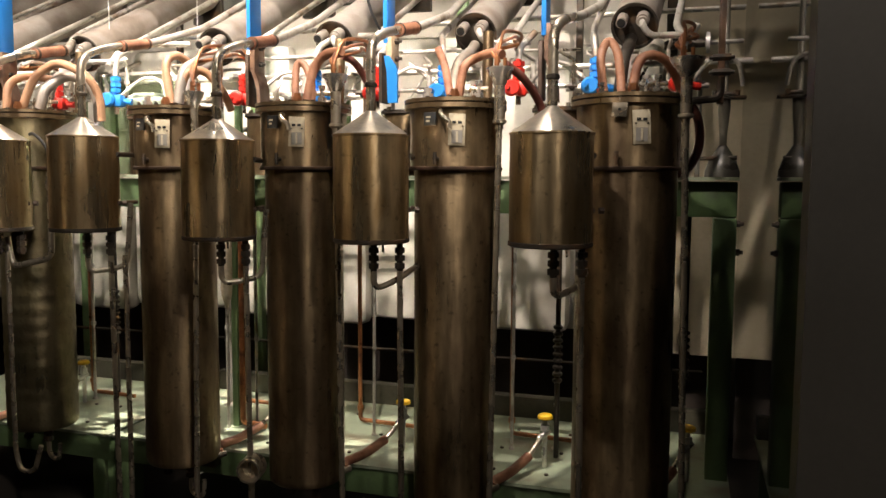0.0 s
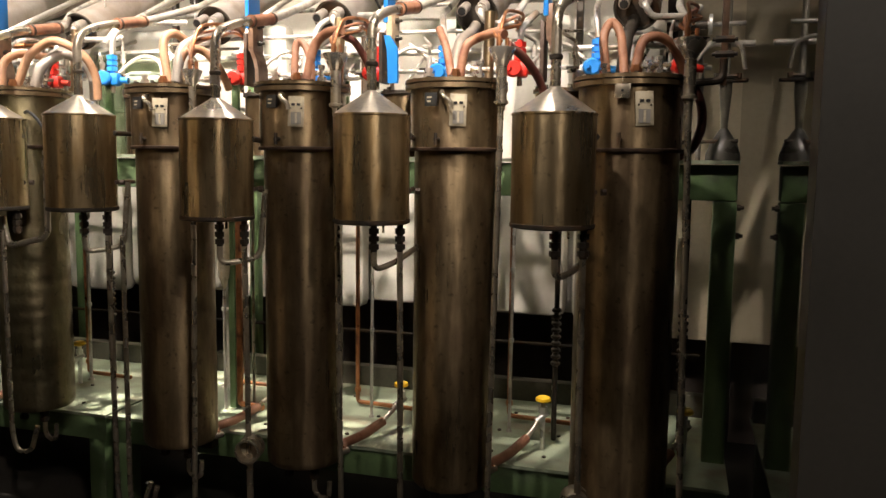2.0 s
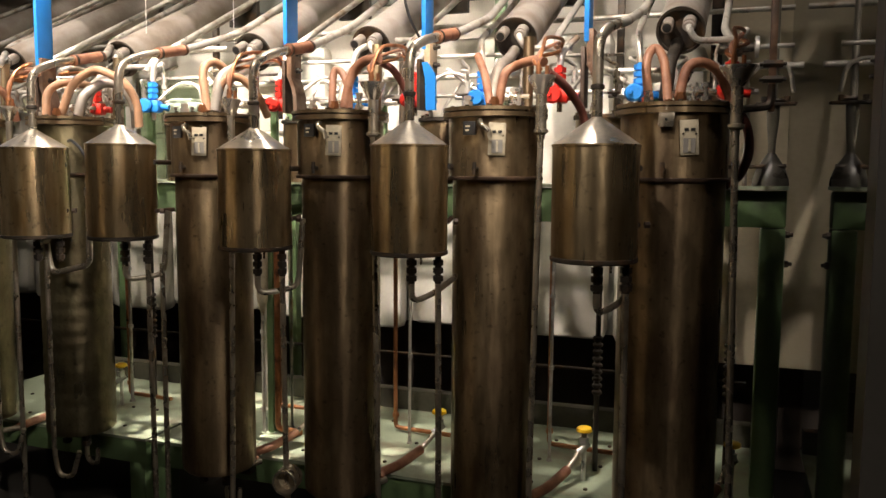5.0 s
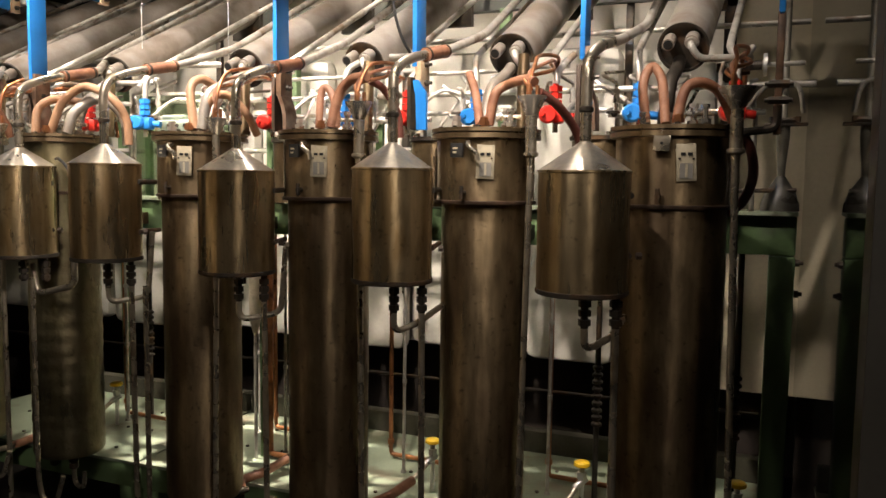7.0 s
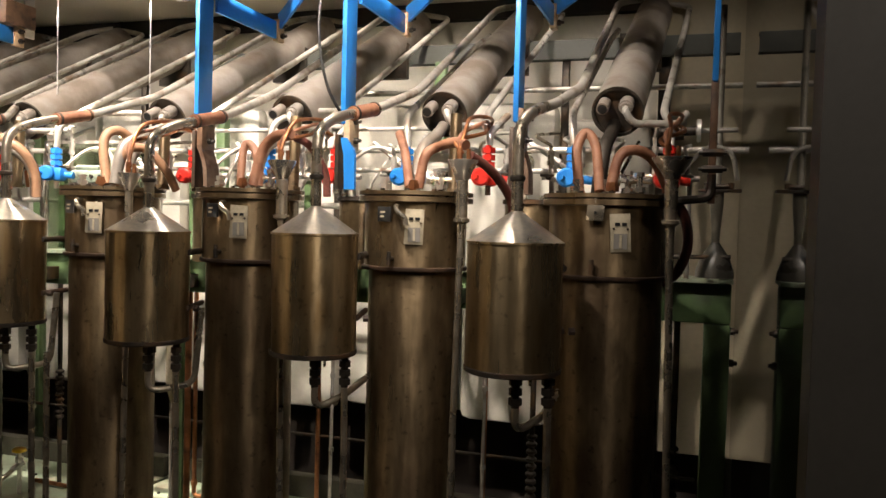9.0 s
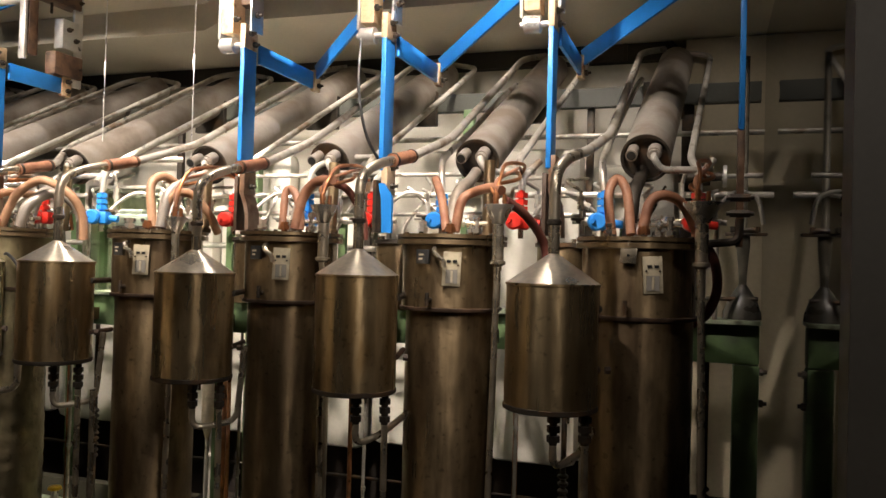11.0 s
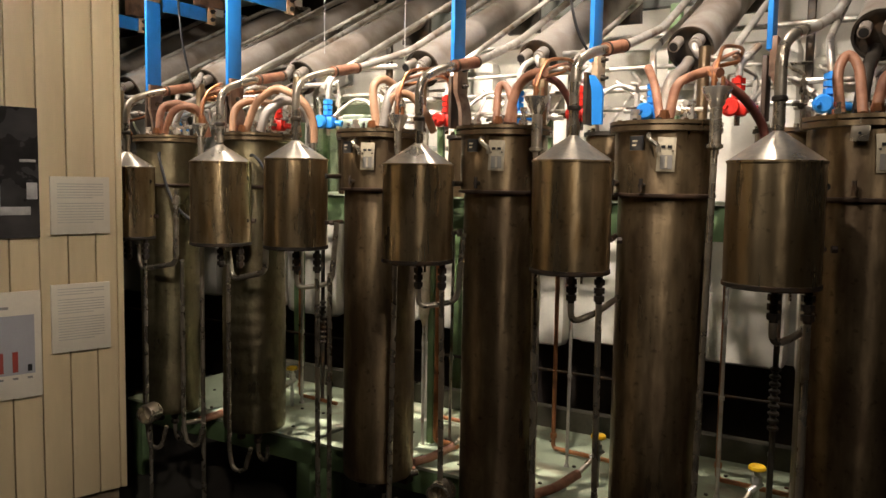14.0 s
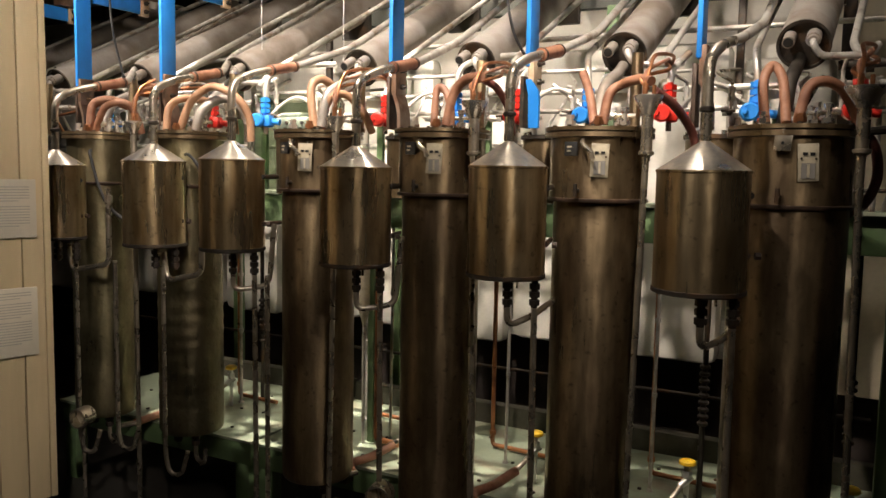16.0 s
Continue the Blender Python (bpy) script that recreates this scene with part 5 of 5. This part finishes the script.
v = thing("wheel_valve", (0.74, 0.55, 1.95), "dark gland valve with pale handwheel", "valve")
part("body", Geo().rod((0.60, 0.55, 1.95), (0.735, 0.55, 1.955), 0.015, 10).rod((0.66, 0.55, 1.952), (0.70, 0.55, 1.954), 0.028, 8), DARK_STEEL, v)
part("handwheel", Geo().lathe([(0.028, -0.006), (0.036, -0.006), (0.036, 0.006), (0.028, 0.006), (0.028, -0.006)], pose(0.745, 0.55, 1.955, 0, 90, 0), 20).rod((0.745, 0.52, 1.955), (0.745, 0.58, 1.955), 0.005, 8), SILVER, v)
part("stem", Geo().tube([(0.735, 0.55, 1.955), (0.86, 0.56, 1.958)], 0.008), GREY_PIPE, v)

# ---- board wall of the visitor side ----
EDGE, RUN = Vector((-1.58, -0.66, 0)), Vector((-0.29, -0.957, 0))
FACE = Vector((0.957, -0.29, 0))
TURN = math.degrees(math.atan2(RUN.y, RUN.x))


def on_boards(s, z, out=0.0):
    """A pose on the board wall: x along it away from the edge, y into it."""
    p = EDGE + RUN * s + FACE * out
    return pose(p.x, p.y, z, 0, 0, TURN)


bw = single("wall_boards", Geo().box(4.0, 0.08, Z_CEIL, on_boards(2.0, Z_CEIL / 2, -0.062)), PLANK_GAP, "backing of the cream board wall", "wall", kind="structure")
PLACE[bw.name] = bw.location.copy()
edges = [0.0, 0.065] + [0.065 + 0.0832 * i for i in range(1, 46)]
for a, c in zip(edges, edges[1:]):
    part("plank", Geo().box(c - a - 0.004, 0.020, Z_CEIL - 0.526, on_boards((a + c) / 2, Z_CEIL / 2 + 0.253, -0.011), 0.002), PLANK, bw)
part("edge_board", Geo().box(0.02, 0.10, Z_CEIL - 0.526, on_boards(-0.011, Z_CEIL / 2 + 0.253, -0.05), 0.003), PLANK, bw)


def text_card(s0, s1, z0, z1, rows):
    c = thing("text_card", on_boards((s0 + s1) / 2, z0).translation, "off-white printed text card fixed on the boards", "card", "text cards")
    part("card", Geo().box(s1 - s0, 0.010, z1 - z0, on_boards((s0 + s1) / 2, (z0 + z1) / 2, 0.0065), 0.001), PAPER, c)
    for z, h, n in rows:
        for k in range(n):
            part("print_bar", Geo().box((s1 - s0) * (0.78 if k < n - 1 else 0.6), 0.002, h * 0.32, on_boards((s0 + s1) / 2 + (0 if k < n - 1 else (s1 - s0) * 0.09), z - k * h, 0.0118)), CARD_INK, c)
    return c


text_card(0.024, 0.200, 1.366, 1.545, ((1.522, 0.0085, 6), (1.462, 0.0085, 8)))
text_card(0.028, 0.205, 0.996, 1.210, ((1.195, 0.0085, 3), (1.162, 0.0085, 6), (1.104, 0.0085, 9)))
ph = thing("photo_panel", on_boards(0.40, 1.358).translation, "dark archive photograph panel on the boards", "photograph")
part("print", Geo().box(0.36, 0.006, 0.39, on_boards(0.41, 1.553, 0.0045)), PHOTO, ph)
for s, z, w, h in ((0.31, 1.44, 0.11, 0.025), (0.345, 1.48, 0.018, 0.07), (0.25, 1.50, 0.03, 0.05), (0.42, 1.47, 0.05, 0.012), (0.50, 1.44, 0.03, 0.10), (0.26, 1.59, 0.045, 0.008)):
    part("pale_shape", Geo().box(w, 0.002, h, on_boards(s, z, 0.0088), 0.0008), PHOTO_PALE, ph)
ch = thing("chart_panel", on_boards(0.40, 0.87).translation, "white panel with a red bar chart on grey", "chart")
part("card", Geo().box(0.34, 0.010, 0.325, on_boards(0.405, 1.035, 0.0065), 0.001), PAPER, ch)
part("field", Geo().box(0.25, 0.002, 0.180, on_boards(0.380, 1.036, 0.0122)), CHART_GREY, ch)
for i, h in enumerate((0.020, 0.062, 0.062, 0.068, 0.155)):
    part("bar", Geo().box(0.015 if i else 0.012, 0.002, h, on_boards(0.270 + 0.040 * i, 0.950 + h / 2 + 0.004, 0.0140)), CHART_RED if i else TAG, ch)
    part("print_bar", Geo().box(0.014, 0.002, 0.006, on_boards(0.270 + 0.040 * i, 0.934, 0.0125)), INK, ch)
part("print_bar", Geo().box(0.09, 0.002, 0.008, on_boards(0.37, 1.150, 0.0122)), INK, ch)

# ---- ceiling lamps ----
dl = thing("downlight", (-3.02, 0.96, Z_CEIL), "small round lit downlight in the dark ceiling", "lamp")
part("bezel", Geo().lathe([(0.045, 0), (0.060, 0), (0.060, -0.008), (0.047, -0.010), (0.045, 0)], Matrix.Translation((-3.02, 0.96, Z_CEIL)), 24), SILVER, dl)
part("lens", Geo().lathe([(0, -0.004), (0.046, -0.004)], Matrix.Translation((-3.02, 0.96, Z_CEIL)), 24), LIT_LENS, dl, "glowing lens")
# one can for each SPOTS lamp, all placed out of view
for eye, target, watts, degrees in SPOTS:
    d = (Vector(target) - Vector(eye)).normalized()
    s = thing("spotlight", (eye[0], eye[1], Z_CEIL), "small black ceiling spotlight added out of view", "spotlight", "spotlights")
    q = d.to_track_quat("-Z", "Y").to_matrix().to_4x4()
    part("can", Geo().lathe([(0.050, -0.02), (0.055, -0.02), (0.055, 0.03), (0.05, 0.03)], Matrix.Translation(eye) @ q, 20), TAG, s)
